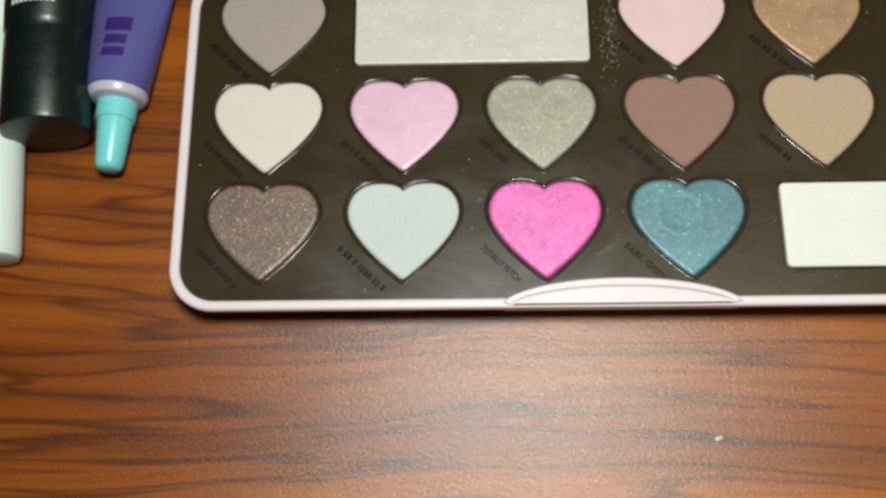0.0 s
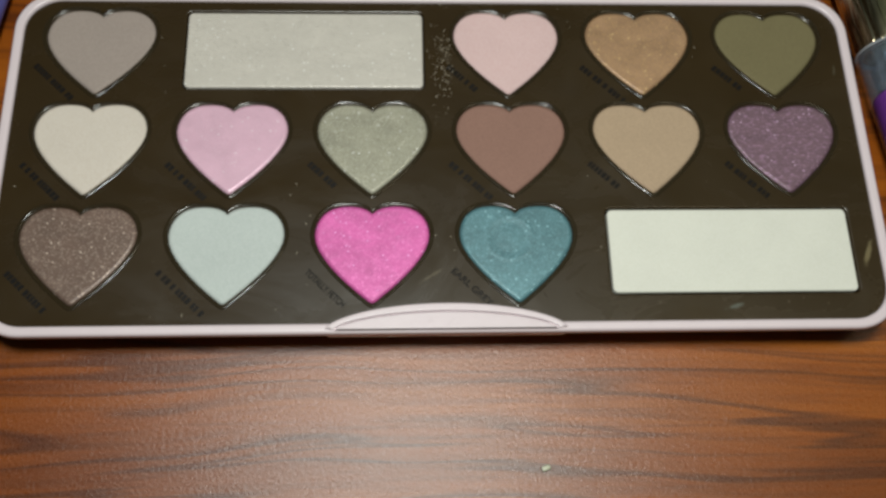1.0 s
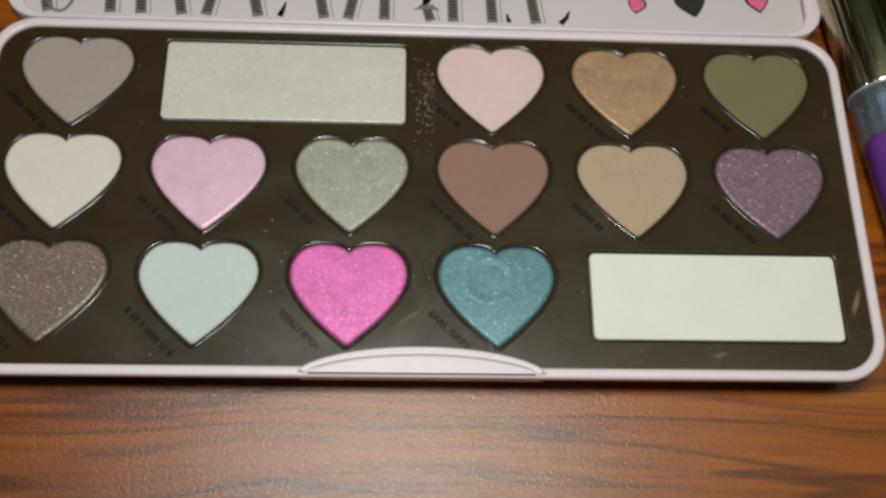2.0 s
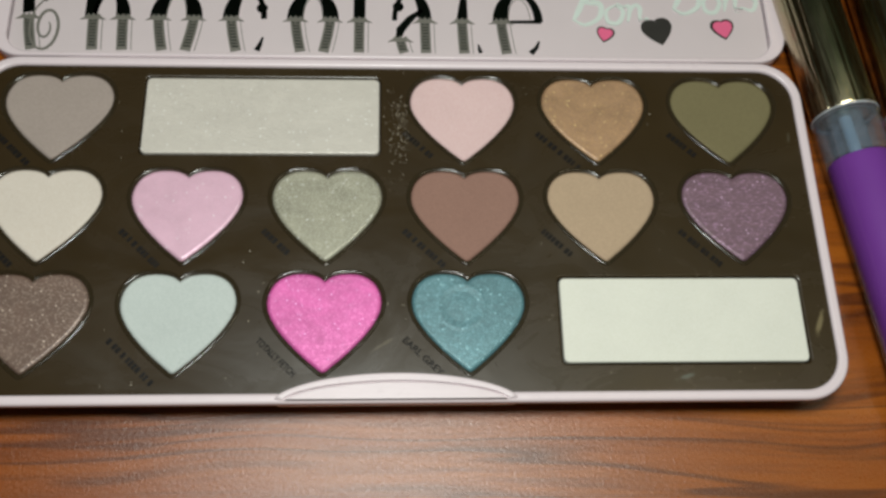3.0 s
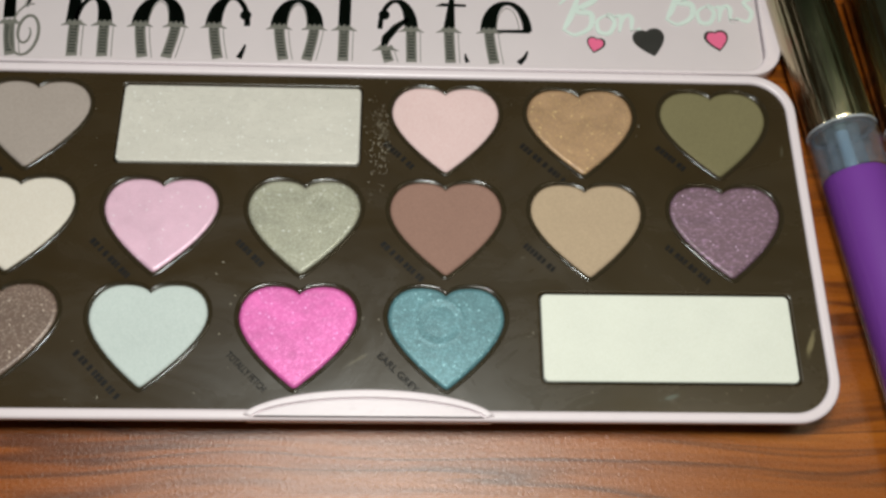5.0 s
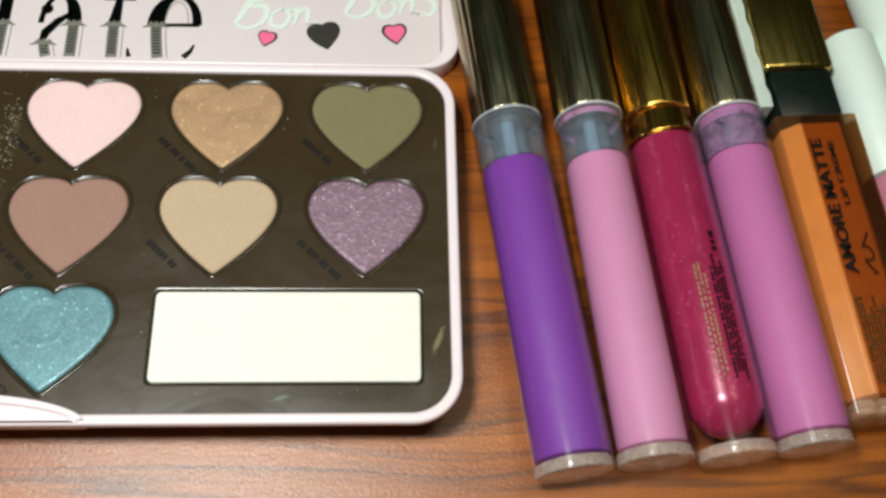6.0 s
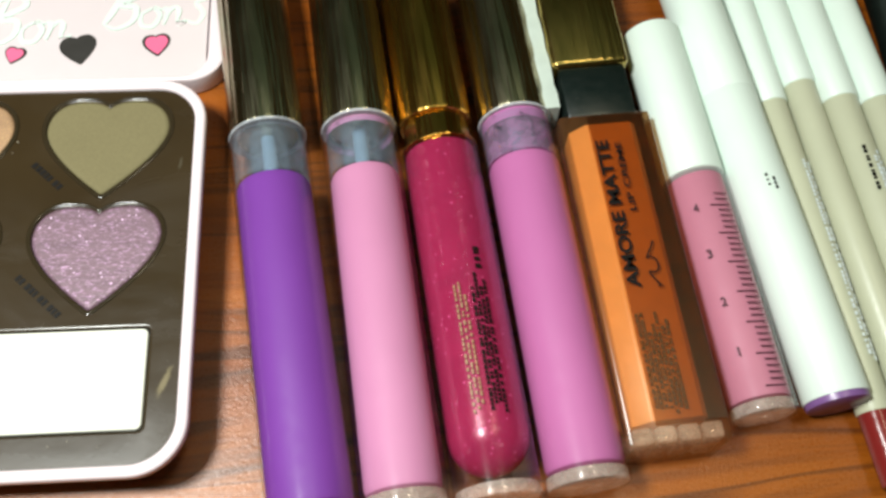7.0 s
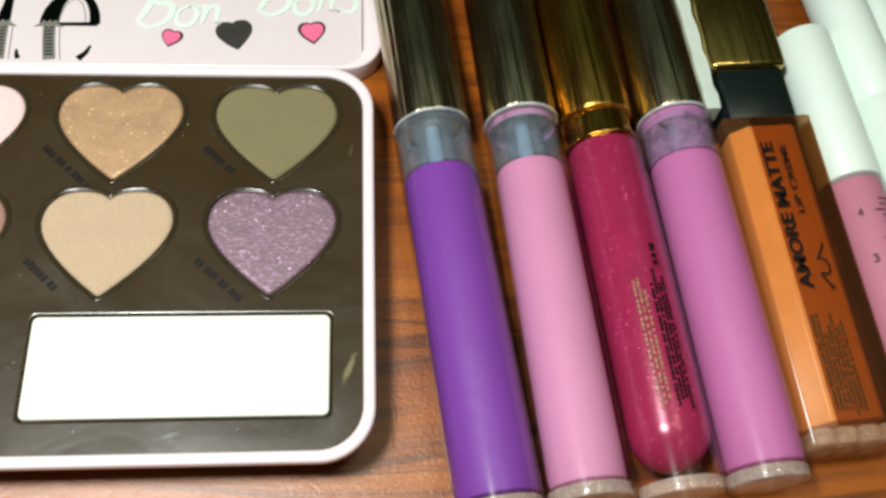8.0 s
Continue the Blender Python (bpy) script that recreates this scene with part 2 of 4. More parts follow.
def box(x0, x1, y0, y1, z0, z1, bevel=0.0, seg=2):
    bm = bmesh.new()
    bmesh.ops.create_cube(bm, size=1.0, matrix=Matrix.Translation(((x0 + x1) / 2, (y0 + y1) / 2, (z0 + z1) / 2)) @ Matrix.Diagonal((x1 - x0, y1 - y0, z1 - z0, 1)))
    if bevel:
        bmesh.ops.bevel(bm, geom=bm.edges[:], offset=bevel, segments=seg, affect="EDGES", profile=0.5)
    return bm


def rounded(x0, x1, y0, y1, r, n=8):
    out = []
    for cx, cy, a0 in ((x1 - r, y1 - r, 0), (x0 + r, y1 - r, 90), (x0 + r, y0 + r, 180), (x1 - r, y0 + r, 270)):
        for i in range(n + 1):
            a = radians(a0 + 90 * i / n)
            out.append((cx + r * math.cos(a), cy + r * math.sin(a)))
    return out


def bez(p0, p1, p2, p3, n):
    for i in range(n):
        t = i / n
        s = 1 - t
        yield tuple(s ** 3 * a + 3 * s * s * t * b + 3 * s * t * t * c + t ** 3 * d for a, b, c, d in zip(p0, p1, p2, p3))


def heart(cx, cy, w=0.0262, h=0.0235, n=8, turn=0.0):
    """Outline of a heart whose tip is at (cx, cy)."""
    a = [*bez((0, .925), (.05, .985), (.13, 1.0), (.225, 1.0), n), *bez((.225, 1.0), (.40, 1.0), (.5, .86), (.5, .69), n),
         *bez((.5, .69), (.5, .49), (.27, .23), (.065, .045), n), *bez((.065, .045), (.03, .01), (.015, 0), (0, 0), 3)]
    pts = a + [(0, 0)] + [(-x, y) for x, y in reversed(a[1:])]
    c, s = math.cos(turn), math.sin(turn)
    return [(cx + x * w * c - y * h * s, cy + x * w * s + y * h * c) for x, y in reversed(pts)]


def slab(name, loops, z0, z1, mat, bevel=0.0, inset=True, res=2):
    """A flat solid between z0 and z1 from closed outlines: the first is the outside, the others are holes."""
    cu = bpy.data.curves.new(name, "CURVE")
    cu.dimensions, cu.fill_mode = "2D", "BOTH"
    for loop in loops:
        sp = cu.splines.new("POLY")
        sp.points.add(len(loop) - 1)
        for p, (x, y) in zip(sp.points, loop):
            p.co = (x, y, 0, 1)
        sp.use_cyclic_u = True
    cu.extrude = max((z1 - z0) / 2 - bevel, 0.00001)
    cu.bevel_depth, cu.bevel_resolution = bevel, res
    if bevel and inset:
        cu.offset = -bevel
    return settle(name, cu, mat, (z0 + z1) / 2)


def settle(name, cu, mat, z=0.0, m=None):
    """Turns a curve or text into a mesh, raised by z."""
    ob = bpy.data.objects.new(name, cu)
    scene.collection.objects.link(ob)
    me = bpy.data.meshes.new_from_object(ob.evaluated_get(bpy.context.evaluated_depsgraph_get()))
    bpy.data.objects.remove(ob)
    bpy.data.curves.remove(cu)
    bm = bmesh.new()
    bm.from_mesh(me)
    bmesh.ops.remove_doubles(bm, verts=bm.verts[:], dist=2e-6)
    bmesh.ops.recalc_face_normals(bm, faces=bm.faces[:])
    bm.to_mesh(me)
    bm.free()
    me.name = name
    me.transform(Matrix.Translation((0, 0, z)) if m is None else m)
    me.materials.clear()
    me.materials.append(mat)
    me.shade_smooth()
    me.set_sharp_from_angle(angle=radians(38))
    for p in me.polygons:
        if abs(p.normal.z) > 0.995:
            p.use_smooth = False
    return me


def lettering(name, text, mat, height, thick=0.0001, bold=0.0, shear=0.0, m=None, fit_to=None, spacing=1.0):
    cu = bpy.data.curves.new(name, "FONT")
    cu.body, cu.size, cu.extrude, cu.offset, cu.shear, cu.space_character = text, height, thick, bold, shear, spacing
    me = settle(name, cu, mat, thick)
    if fit_to:
        xs = [v.co.x for v in me.vertices]
        ys = [v.co.y for v in me.vertices]
        x0, x1, y0, y1 = fit_to
        sx, sy = (x1 - x0) / (max(xs) - min(xs)), (y1 - y0) / (max(ys) - min(ys))
        me.transform(Matrix.Translation((x0 - min(xs) * sx, y0 - min(ys) * sy, 0)) @ Matrix.Diagonal((sx, sy, 1, 1)))
    if m is not None:
        me.transform(m)
    return me


def lathe(profile, segs=40, squash=1.0):
    """A turned solid along +y from (radius, place) pairs, its axis at height 0."""
    bm = bmesh.new()
    rings = []
    for r, s in profile:
        if r < 1e-6:
            rings.append([bm.verts.new((0, s, 0))])
        else:
            rings.append([bm.verts.new((r * math.cos(2 * math.pi * i / segs), s, squash * r * math.sin(2 * math.pi * i / segs))) for i in range(segs)])
    for a, b in zip(rings, rings[1:]):
        for i in range(segs):
            j = (i + 1) % segs
            if len(a) == 1 and len(b) > 1:
                bm.faces.new((a[0], b[j], b[i]))
            elif len(b) == 1 and len(a) > 1:
                bm.faces.new((a[i], a[j], b[0]))
            elif len(a) > 1:
                bm.faces.new((a[i], a[j], b[j], b[i]))
    return bm


def rod(r, s0, s1, edge=0.0006, tip=None):
    """A capped cylinder with rounded rims."""
    p = [(0, s0), (r - edge, s0), (r - edge * 0.3, s0 + edge * 0.3), (r, s0 + edge), (r, s1 - edge), (r - edge * 0.3, s1 - edge * 0.3), (r - edge, s1), (0, s1)]
    return lathe(p)


def lying(x0, y0, x1, y1, z=0.0):
    """The pose of a thing on the table whose axis runs from (x0, y0) towards (x1, y1)."""
    return pose(x0, y0, z, 0, 0, math.degrees(math.atan2(-(x1 - x0), y1 - y0))), math.hypot(x1 - x0, y1 - y0)


def raised(r):
    return Matrix.Translation((0, 0, r))


def join(bms):
    """Several bmeshes in one."""
    out = bmesh.new()
    for b in bms:
        me = bpy.data.meshes.new("piece")
        b.to_mesh(me)
        b.free()
        out.from_mesh(me)
        bpy.data.meshes.remove(me)
    return out


# ---- an unseen room added for reflections, and the table ----
def structure(name, bm, mat, label):
    return tagged(new(name, mesh_of(name, bm, mat, False)), label, name.split("_")[0], kind="structure")


structure("floor", box(-1.8, 1.8, -1.8, 1.8, -0.80, -0.75), M_CARPET, "dark carpeted floor under the table")
# unseen ceiling and walls added to block world light and show in reflections
structure("ceiling", box(-1.9, 1.9, -1.9, 1.9, 1.7, 1.8), M_CEIL, "unseen plain ceiling added for reflections")
structure("wall_north", box(-1.8, 1.8, 1.8, 1.9, -0.75, 1.7), M_WALL, "unseen beige wall added for reflections")
structure("wall_south", box(-1.8, 1.8, -1.9, -1.8, -0.75, 1.7), M_WALL, "unseen beige wall added for reflections")
structure("wall_east", box(1.8, 1.9, -1.9, 1.9, -0.75, 1.7), M_WALL, "unseen beige wall added for reflections")
structure("wall_west", box(-1.9, -1.8, -1.9, 1.9, -0.75, 1.7), M_WALL, "unseen beige wall added for reflections")

table = thing("table", "glossy reddish-brown wood-grain laminate table top", "table", pose(0, 0, -0.75))
part("tabletop", box(-0.62, 0.62, -0.30, 0.46, 0.722, 0.75, 0.002), M_WOOD, table)
for lx in (-0.56, 0.56):
    for ly in (-0.24, 0.40):
        part("leg", box(lx - 0.025, lx + 0.025, ly - 0.025, ly + 0.025, 0, 0.722, 0.002), M_WOOD, table)

# ---- the eyeshadow palette ----
PX, PY0, PY1 = 0.1034, 0.0109, 0.0994
PLATE, RIM, PAN = 0.0127, 0.0136, 0.0128
COLS = [-0.0825 + 0.033 * i for i in range(6)]
ROW_A, ROW_B, ROW_C = 0.0710, 0.0447, 0.0181
PANS = [
    # column, row, shade, finish, colour, glint
    (0, ROW_A, "matte greyish taupe", 0, (158, 145, 138), None),
    (3, ROW_A, "matte pale dusty pink", 0, (214, 184, 183), None),
    (4, ROW_A, "shimmering bronze", 1, (164, 130, 100), (236, 196, 140)),
    (5, ROW_A, "matte olive green", 0, (114, 106, 76), None),
    (0, ROW_B, "matte cream", 0, (210, 200, 189), None),
    (1, ROW_B, "satin baby pink", 1, (220, 178, 198), (248, 220, 236)),
    (2, ROW_B, "shimmering silvery champagne", 1, (150, 147, 130), (246, 246, 228)),
    (3, ROW_B, "matte rosy brown", 0, (142, 109, 97), None),
    (4, ROW_B, "matte tan", 0, (175, 152, 127), None),
    (5, ROW_B, "glittering plum", 2, (114, 89, 100), (235, 190, 235)),
    (0, ROW_C, "shimmering dark brown", 2, (110, 89, 79), (225, 205, 190)),
    (1, ROW_C, "matte pale blue-grey", 0, (190, 198, 195), None),
    (2, ROW_C, "shimmering hot pink", 1, (214, 96, 168), (255, 170, 225)),
    (3, ROW_C, "shimmering slate teal", 1, (82, 122, 130), (150, 195, 205)),
]
WELL_G = (-0.0618, -0.0042, 0.0727, 0.0938)
WELL_W = (0.0379, 0.0946, 0.0200, 0.0403)

palette = thing("eyeshadow_palette", "open pale pink palette of heart-shaped eyeshadows lying on the table", "makeup palette", pose(0, 0, 0))
outer = rounded(-PX, PX, PY0, PY1, 0.0105, 10)
inner = rounded(-PX + 0.0024, PX - 0.0024, PY0 + 0.0024, PY1 - 0.0024, 0.0085, 10)
part("tray", slab("tray", [rounded(-PX + 0.0040, PX - 0.0040, PY0 + 0.0036, PY1 - 0.0040, 0.0075, 10)], 0.0, 0.0092, M_PINK, 0.0015), M_PINK, palette)
part("rim", slab("rim", [outer, inner], 0.0110, RIM, M_PINK, 0.0008, True, 3), M_PINK, palette, "glossy pale pink rounded rim")

holes = [heart(COLS[c], y - 0.0006, 0.0269, 0.0244) for c, y, *_ in PANS]
holes += [rounded(a - 0.0008, b + 0.0008, c - 0.0008, d + 0.0008, 0.0016, 4) for a, b, c, d in (WELL_G, WELL_W)]
plate_edge = rounded(-PX + 0.0022, PX - 0.0022, PY0 + 0.0022, PY1 - 0.0022, 0.0087, 10)
insert = part("insert", slab("insert", [plate_edge, *holes], 0.0098, PLATE, M_BROWN, 0.0005, False, 3), M_BROWN, palette, "glossy dark chocolate brown plastic insert")
part("well_floor", slab("well_floor", [plate_edge], 0.0092, 0.0098, M_DEEP), M_DEEP, palette)

DENTS = {(3, ROW_C): (0.0150, 0.0335, 0.0119, 0.0085), (2, ROW_B): (-0.0125, 0.0610, 0.0119, 0.0070)}
for c, y, shade_name, finish, col, glint in PANS:
    mat = powder_matte(shade_name.replace(" ", "_"), lin(*col)) if finish == 0 else powder_shimmer(
        shade_name.replace(" ", "_"), lin(*col), lin(*glint), {(2, ROW_B): 0.65, (1, ROW_B): 0.3, (5, ROW_B): 0.34}.get((c, y), 0.45), 2700.0 if (c, y) == (2, ROW_B) else 2300.0 if finish == 1 else 1900.0,
        DENTS.get((c, y)), 0.08 if (c, y) == (1, ROW_B) else 0.20, 5.0 if c == 5 else 1.3, turn=0.0 if c == 5 else 0.5)
    part("eyeshadow_pan", slab("eyeshadow_pan", [heart(COLS[c], y)], 0.0098, PAN, mat, 0.0009, True, 4), mat, palette, shade_name + " pressed powder heart")
for c, y, *_ in PANS:
    part("well_rim", slab("well_rim", [heart(COLS[c], y - 0.0010, 0.0278, 0.0251), heart(COLS[c], y - 0.0004, 0.0267, 0.0243)], PLATE - 0.0004, PLATE + 0.0003, M_RIMGLOSS, 0.00025, False, 3), M_RIMGLOSS, insert)
for well, nm, mat in ((WELL_G, "satin champagne", powder_shimmer("satin_champagne", lin(204, 198, 189), lin(238, 232, 222), 0.40, 2600.0, None, 0.06, 2.0)),
                      (WELL_W, "matte ivory", powder_matte("matte_ivory", lin(220, 220, 209)))):
    part("eyeshadow_pan", slab("eyeshadow_pan", [rounded(*well, 0.0012, 4)], 0.0098, PAN, mat, 0.0004), mat, palette, nm + " pressed powder block")

# thumb lip at the front
def arc_lip(half, peak, y0, n=28):
    top = [(half * math.cos(math.pi * i / n), y0 + peak * math.sin(math.pi * i / n) ** 1.25) for i in range(n + 1)]
    return top


lip = arc_lip(0.0268, 0.0058, PY0 + 0.0006)
part("thumb_lip", slab("thumb_lip", [[(-0.0262, PY0 + 0.0001), (0.0262, PY0 + 0.0001), *lip]], 0.0098, RIM - 0.0004, M_PINK, 0.0004, True, 3), M_PINK, palette, "raised curved pink thumb lip")
rim_arc = [(x, PY0 + 0.0003 + (y - PY0)) for x, y in lip]
part("lip_ridge", slab("lip_ridge", [rim_arc + [(x * 0.93, PY0 + 0.0002 + (y - PY0) * 0.73) for x, y in reversed(lip)]], 0.0105, RIM + 0.0005, M_PINK, 0.0004, True, 4), M_PINK, palette, "rounded ridge along the thumb lip")
part("lip_pad", slab("lip_pad", [[(x * 0.922, PY0 + 0.0001 + (y - PY0) * 0.70) for x, y in lip]], 0.0105, RIM + 0.0005, M_PINK, 0.0003, True, 4), M_PINK, palette)

# shade names, printed along the lower flank of each heart
def flank(c, y):
    return pose(COLS[c] - 0.0142, y + 0.0082, PLATE + 0.00002, 0, 0, -44)


NAMES = {(3, ROW_C): "EARL GREY", (2, ROW_C): "TOTALLY FETCH"}
for c, y, *_ in PANS:
    word = NAMES.get((c, y))
    if word:
        me = lettering("shade_name", word, M_INK, 0.0019, 0.00005, 0.00004, fit_to=(0, 0.0118, -0.0016, 0.0), m=flank(c, y))
    else:
        rnd = random.Random(int(c * 10 + y * 10000))
        s, bars = 0.0, []
        for _ in range(rnd.randint(7, 11)):
            w = rnd.uniform(0.0006, 0.0010)
            bars.append(box(s, s + w, -0.0015, 0.0, 0, 0.0001))
            s += w + rnd.choice((0.0003, 0.0003, 0.0009))
        bm = join(bars)
        bm.transform(flank(c, y))
        me = mesh_of("shade_name", bm, M_INK, False)
    part("shade_name", me, M_INK, insert)["kind"] = "stuff"

# ---- the lid, folded back flat behind the tray, joined by the hinge ----
LY0, LY1, LZ = 0.1046, 0.1930, 0.0048
lid = part("lid", slab("lid", [rounded(-0.1056, 0.1056, LY0, LY1, 0.0085, 10)], 0.0003, LZ - 0.0012, M_PINK, 0.0004), M_PINK, palette, "pale pink lid folded back flat")
part("lid_rim", slab("lid_rim", [rounded(-0.1056, 0.1056, LY0, LY1, 0.0085, 10), rounded(-0.1014, 0.1014, LY0 + 0.0012, LY1 - 0.0022, 0.0065, 10)], 0.0008, LZ + 0.0012, M_PINK, 0.0006, True, 3), M_PINK, lid)
part("hinge", box(-0.085, 0.085, 0.0992, 0.1050, 0.0012, 0.0046, 0.0006), M_PINK, palette)
part("mirror", slab("mirror", [rounded(-0.1008, 0.1008, LY0 + 0.0018, LY1 - 0.0030, 0.006, 8)], LZ - 0.0012, LZ - 0.0002, M_MIRROR), M_MIRROR, lid, "dark reflecting mirror in the lid")

ARCHES = [(-0.098, 0.176, 0.016), (-0.0775, 0.150, 0.0105), (-0.0735, 0.1265, 0.0105), (-0.0585, 0.1205, 0.0115), (-0.0405, 0.1213, 0.0117), (-0.0225, 0.1205, 0.0115), (-0.0105, 0.1360, 0.0062),
          (0.0045, 0.1190, 0.0120), (0.0195, 0.1340, 0.0060), (0.0335, 0.1200, 0.0122), (0.0545, 0.1250, 0.0125), (0.0690, 0.1240, 0.0100), (0.0900, 0.1560, 0.0185)]


def cloud_top(x):
    best = 0.1262
    for ax, ay, ar in ARCHES:
        if abs(x - ax) < ar:
            best = max(best, ay + math.sqrt(ar * ar - (x - ax) ** 2))
    return best


panel_edge = [(-0.1008, LY0 + 0.0016), (0.1008, LY0 + 0.0016)] + [(0.1008 - 0.2016 * i / 260, cloud_top(0.1008 - 0.2016 * i / 260)) for i in range(261)]
part("printed_panel", slab("printed_panel", [panel_edge], LZ - 0.0006, LZ + 0.0001, M_PANEL), M_PANEL, lid, "pale pink printed panel with a scalloped edge")

def ribbon(points, widths):
    """A closed outline round a flowing centre line."""
    left, right = [], []
    for i, (x, y) in enumerate(points):
        ax, ay = points[max(i - 1, 0)]
        bx, by = points[min(i + 1, len(points) - 1)]
        d = math.hypot(bx - ax, by - ay) or 1
        nx, ny = -(by - ay) / d, (bx - ax) / d
        left.append((x + nx * widths[i] / 2, y + ny * widths[i] / 2))
        right.append((x - nx * widths[i] / 2, y - ny * widths[i] / 2))
    return left + right[::-1]


def oval(cx, cy, rx, ry, a0=0.0, a1=360.0, n=40):
    return [(cx + rx * math.cos(radians(a0 + (a1 - a0) * k / n)), cy + ry * math.sin(radians(a0 + (a1 - a0) * k / n))) for k in range(n + 1)]


BASE, SPUR, XH = 0.1070, 0.1172, 0.1262
FOIL0, FOIL1 = LZ + 0.0001, LZ + 0.0003


def foil(points, widths):
    return slab("stroke", [ribbon(points, widths)], FOIL0, FOIL1, M_FOIL)


def disc(x, y, r):
    return slab("ball", [oval(x, y, r, r, n=20)[:-1]], FOIL0, FOIL1 + 0.00002, M_FOIL)


def arch(x0, x1, heavy0, heavy1, top=XH):
    """A round shoulder from x0 to x1: heavy at its feet, a hairline at the crown."""
    cx, rx, ry = (x0 + x1) / 2, (x1 - x0) / 2, top - 0.0006 - SPUR
    line = oval(cx, SPUR, rx, ry, 180, 0, 32)
    return foil(line, [0.0012 + (heavy0 if k < 16 else heavy1) * abs(math.cos(math.pi * k / 32)) ** 1.3 for k in range(33)])


def stem(x, y0, y1, wide, serif=True):
    out = [(x - wide / 2, y0), (x + wide / 2, y0), (x + wide / 2, y1), (x - wide / 2 - 0.0020, y1 + 0.0002), (x - wide / 2 - 0.0018, y1 - 0.0006), (x - wide / 2, y1 - 0.0014)]
    return slab("stroke", [out if serif else [(x - wide / 2, y0), (x + wide / 2, y0), (x + wide / 2 - 0.0002, y1), (x + wide / 2 - 0.0008, y1)]], FOIL0, FOIL1, M_FOIL)


def leg(glyph, x, foot, top=SPUR, wide=0.0028):
    """The lower, engraved half of a stroke under a winged band, with its rungs."""
    line = [(x + (foot - x) * (k / 8) ** 1.4, top - (top - BASE) * k / 8) for k in range(9)]
    part("engraved_leg", slab("engraved_leg", [ribbon(line, [wide] * 9)], LZ + 0.0001, LZ + 0.00024, M_HATCH), M_HATCH, glyph, "grey engraved lower stroke")
    n = int((top - BASE - 0.0012) / 0.00095)
    rungs = []
    for k in range(n):
        f = (0.0010 + 0.00095 * k) / (top - BASE)
        cx = x + (foot - x) * f ** 1.4
        rungs.append(box(cx - wide * 0.34, cx + wide * 0.34, top - 0.0014 - 0.00095 * k, top - 0.0010 - 0.00095 * k, LZ + 0.0002, LZ + 0.00032))
    part("engraving", join(rungs), M_FOIL, glyph)["kind"] = "stuff"
    wings = [(x - 0.0034, top - 0.0009), (x - 0.0022, top - 0.0001), (x - 0.0014, top + 0.0010), (x - 0.0006, top + 0.0003), (x, top + 0.0011), (x + 0.0006, top + 0.0003), (x + 0.0014, top + 0.0010),
             (x + 0.0022, top - 0.0001), (x + 0.0034, top - 0.0009), (x + 0.0014, top - 0.0006), (x, top - 0.0013), (x - 0.0014, top - 0.0006)]
    part("spur", slab("spur", [wings], LZ + 0.0001, LZ + 0.00038, M_HATCH), M_HATCH, glyph)
    echo = [(p + wide / 2 + 0.0010, q) for p, q in line]
    part("hairline", slab("hairline", [ribbon(echo, [0.00022] * 9)], LZ + 0.0001, LZ + 0.00022, M_HATCH), M_HATCH, glyph)


def letter(ch, strokes, legs):
    glyph = part("letter", strokes[0], M_FOIL, lid, "dark metallic foil letter " + ch)
    for extra in strokes[1:]:
        part("stroke", extra, M_FOIL, glyph)
    for spec in legs:
        leg(glyph, *spec)
    return glyph


def round_echo(glyph, cx, rx, top):
    part("hairline", slab("hairline", [ribbon(oval(cx, SPUR, rx, top - SPUR, 0, 180, 24), [0.00022] * 25)], LZ + 0.0001, LZ + 0.00022, M_HATCH), M_HATCH, glyph)


letter("h", [stem(-0.0806, SPUR, 0.1338, 0.0032), arch(-0.0796, -0.0722, 0.0, 0.0026, XH - 0.0004)], [(-0.0799, -0.0793), (-0.0722, -0.0716)])
for ox in (-0.0583, -0.0222):
    round_echo(letter("o", [arch(ox - 0.0048, ox + 0.0048, 0.0030, 0.0030)], [(ox - 0.0046, ox - 0.0030), (ox + 0.0046, ox + 0.0030)]), ox, 0.0026, XH - 0.0018)
letter("c", [arch(-0.0440, -0.0352, 0.0030, 0.0004, XH + 0.0005), disc(-0.0358, 0.1206, 0.0015), foil([(-0.0352, SPUR + 0.001), (-0.0350, 0.1190), (-0.0356, 0.1206)], [0.0004, 0.0008, 0.0012]),
             foil([(-0.0366, 0.1072), (-0.0358, 0.1092), (-0.0352, 0.1114)], [0.0016, 0.0011, 0.0005])], [(-0.0438, -0.0420)])
letter("l", [stem(-0.0098, SPUR, 0.1346, 0.0032)], [(-0.0098, -0.0098)])
letter("a", [arch(-0.0004, 0.0078, 0.0002, 0.0024, XH + 0.0006), disc(0.0006, 0.1216, 0.0015), foil([(0.0070, 0.1206), (0.0038, 0.1178), (0.0012, 0.1142), (0.0006, 0.1112)], [0.0010, 0.0020, 0.0024, 0.0014])],
       [(0.0078, 0.0080), (0.0012, 0.0022, 0.1112, 0.0026)])
letter("t", [stem(0.0178, SPUR, 0.1316, 0.0032, False), slab("stroke", [[(0.0142, 0.1248), (0.0224, 0.1248), (0.0224, 0.1255), (0.0160, 0.1258)]], FOIL0, FOIL1 + 0.00003, M_FOIL),
             foil([(0.0226, 0.1072), (0.0222, 0.1084), (0.0220, 0.1098)], [0.0012, 0.0009, 0.0004])], [(0.0178, 0.0182)])
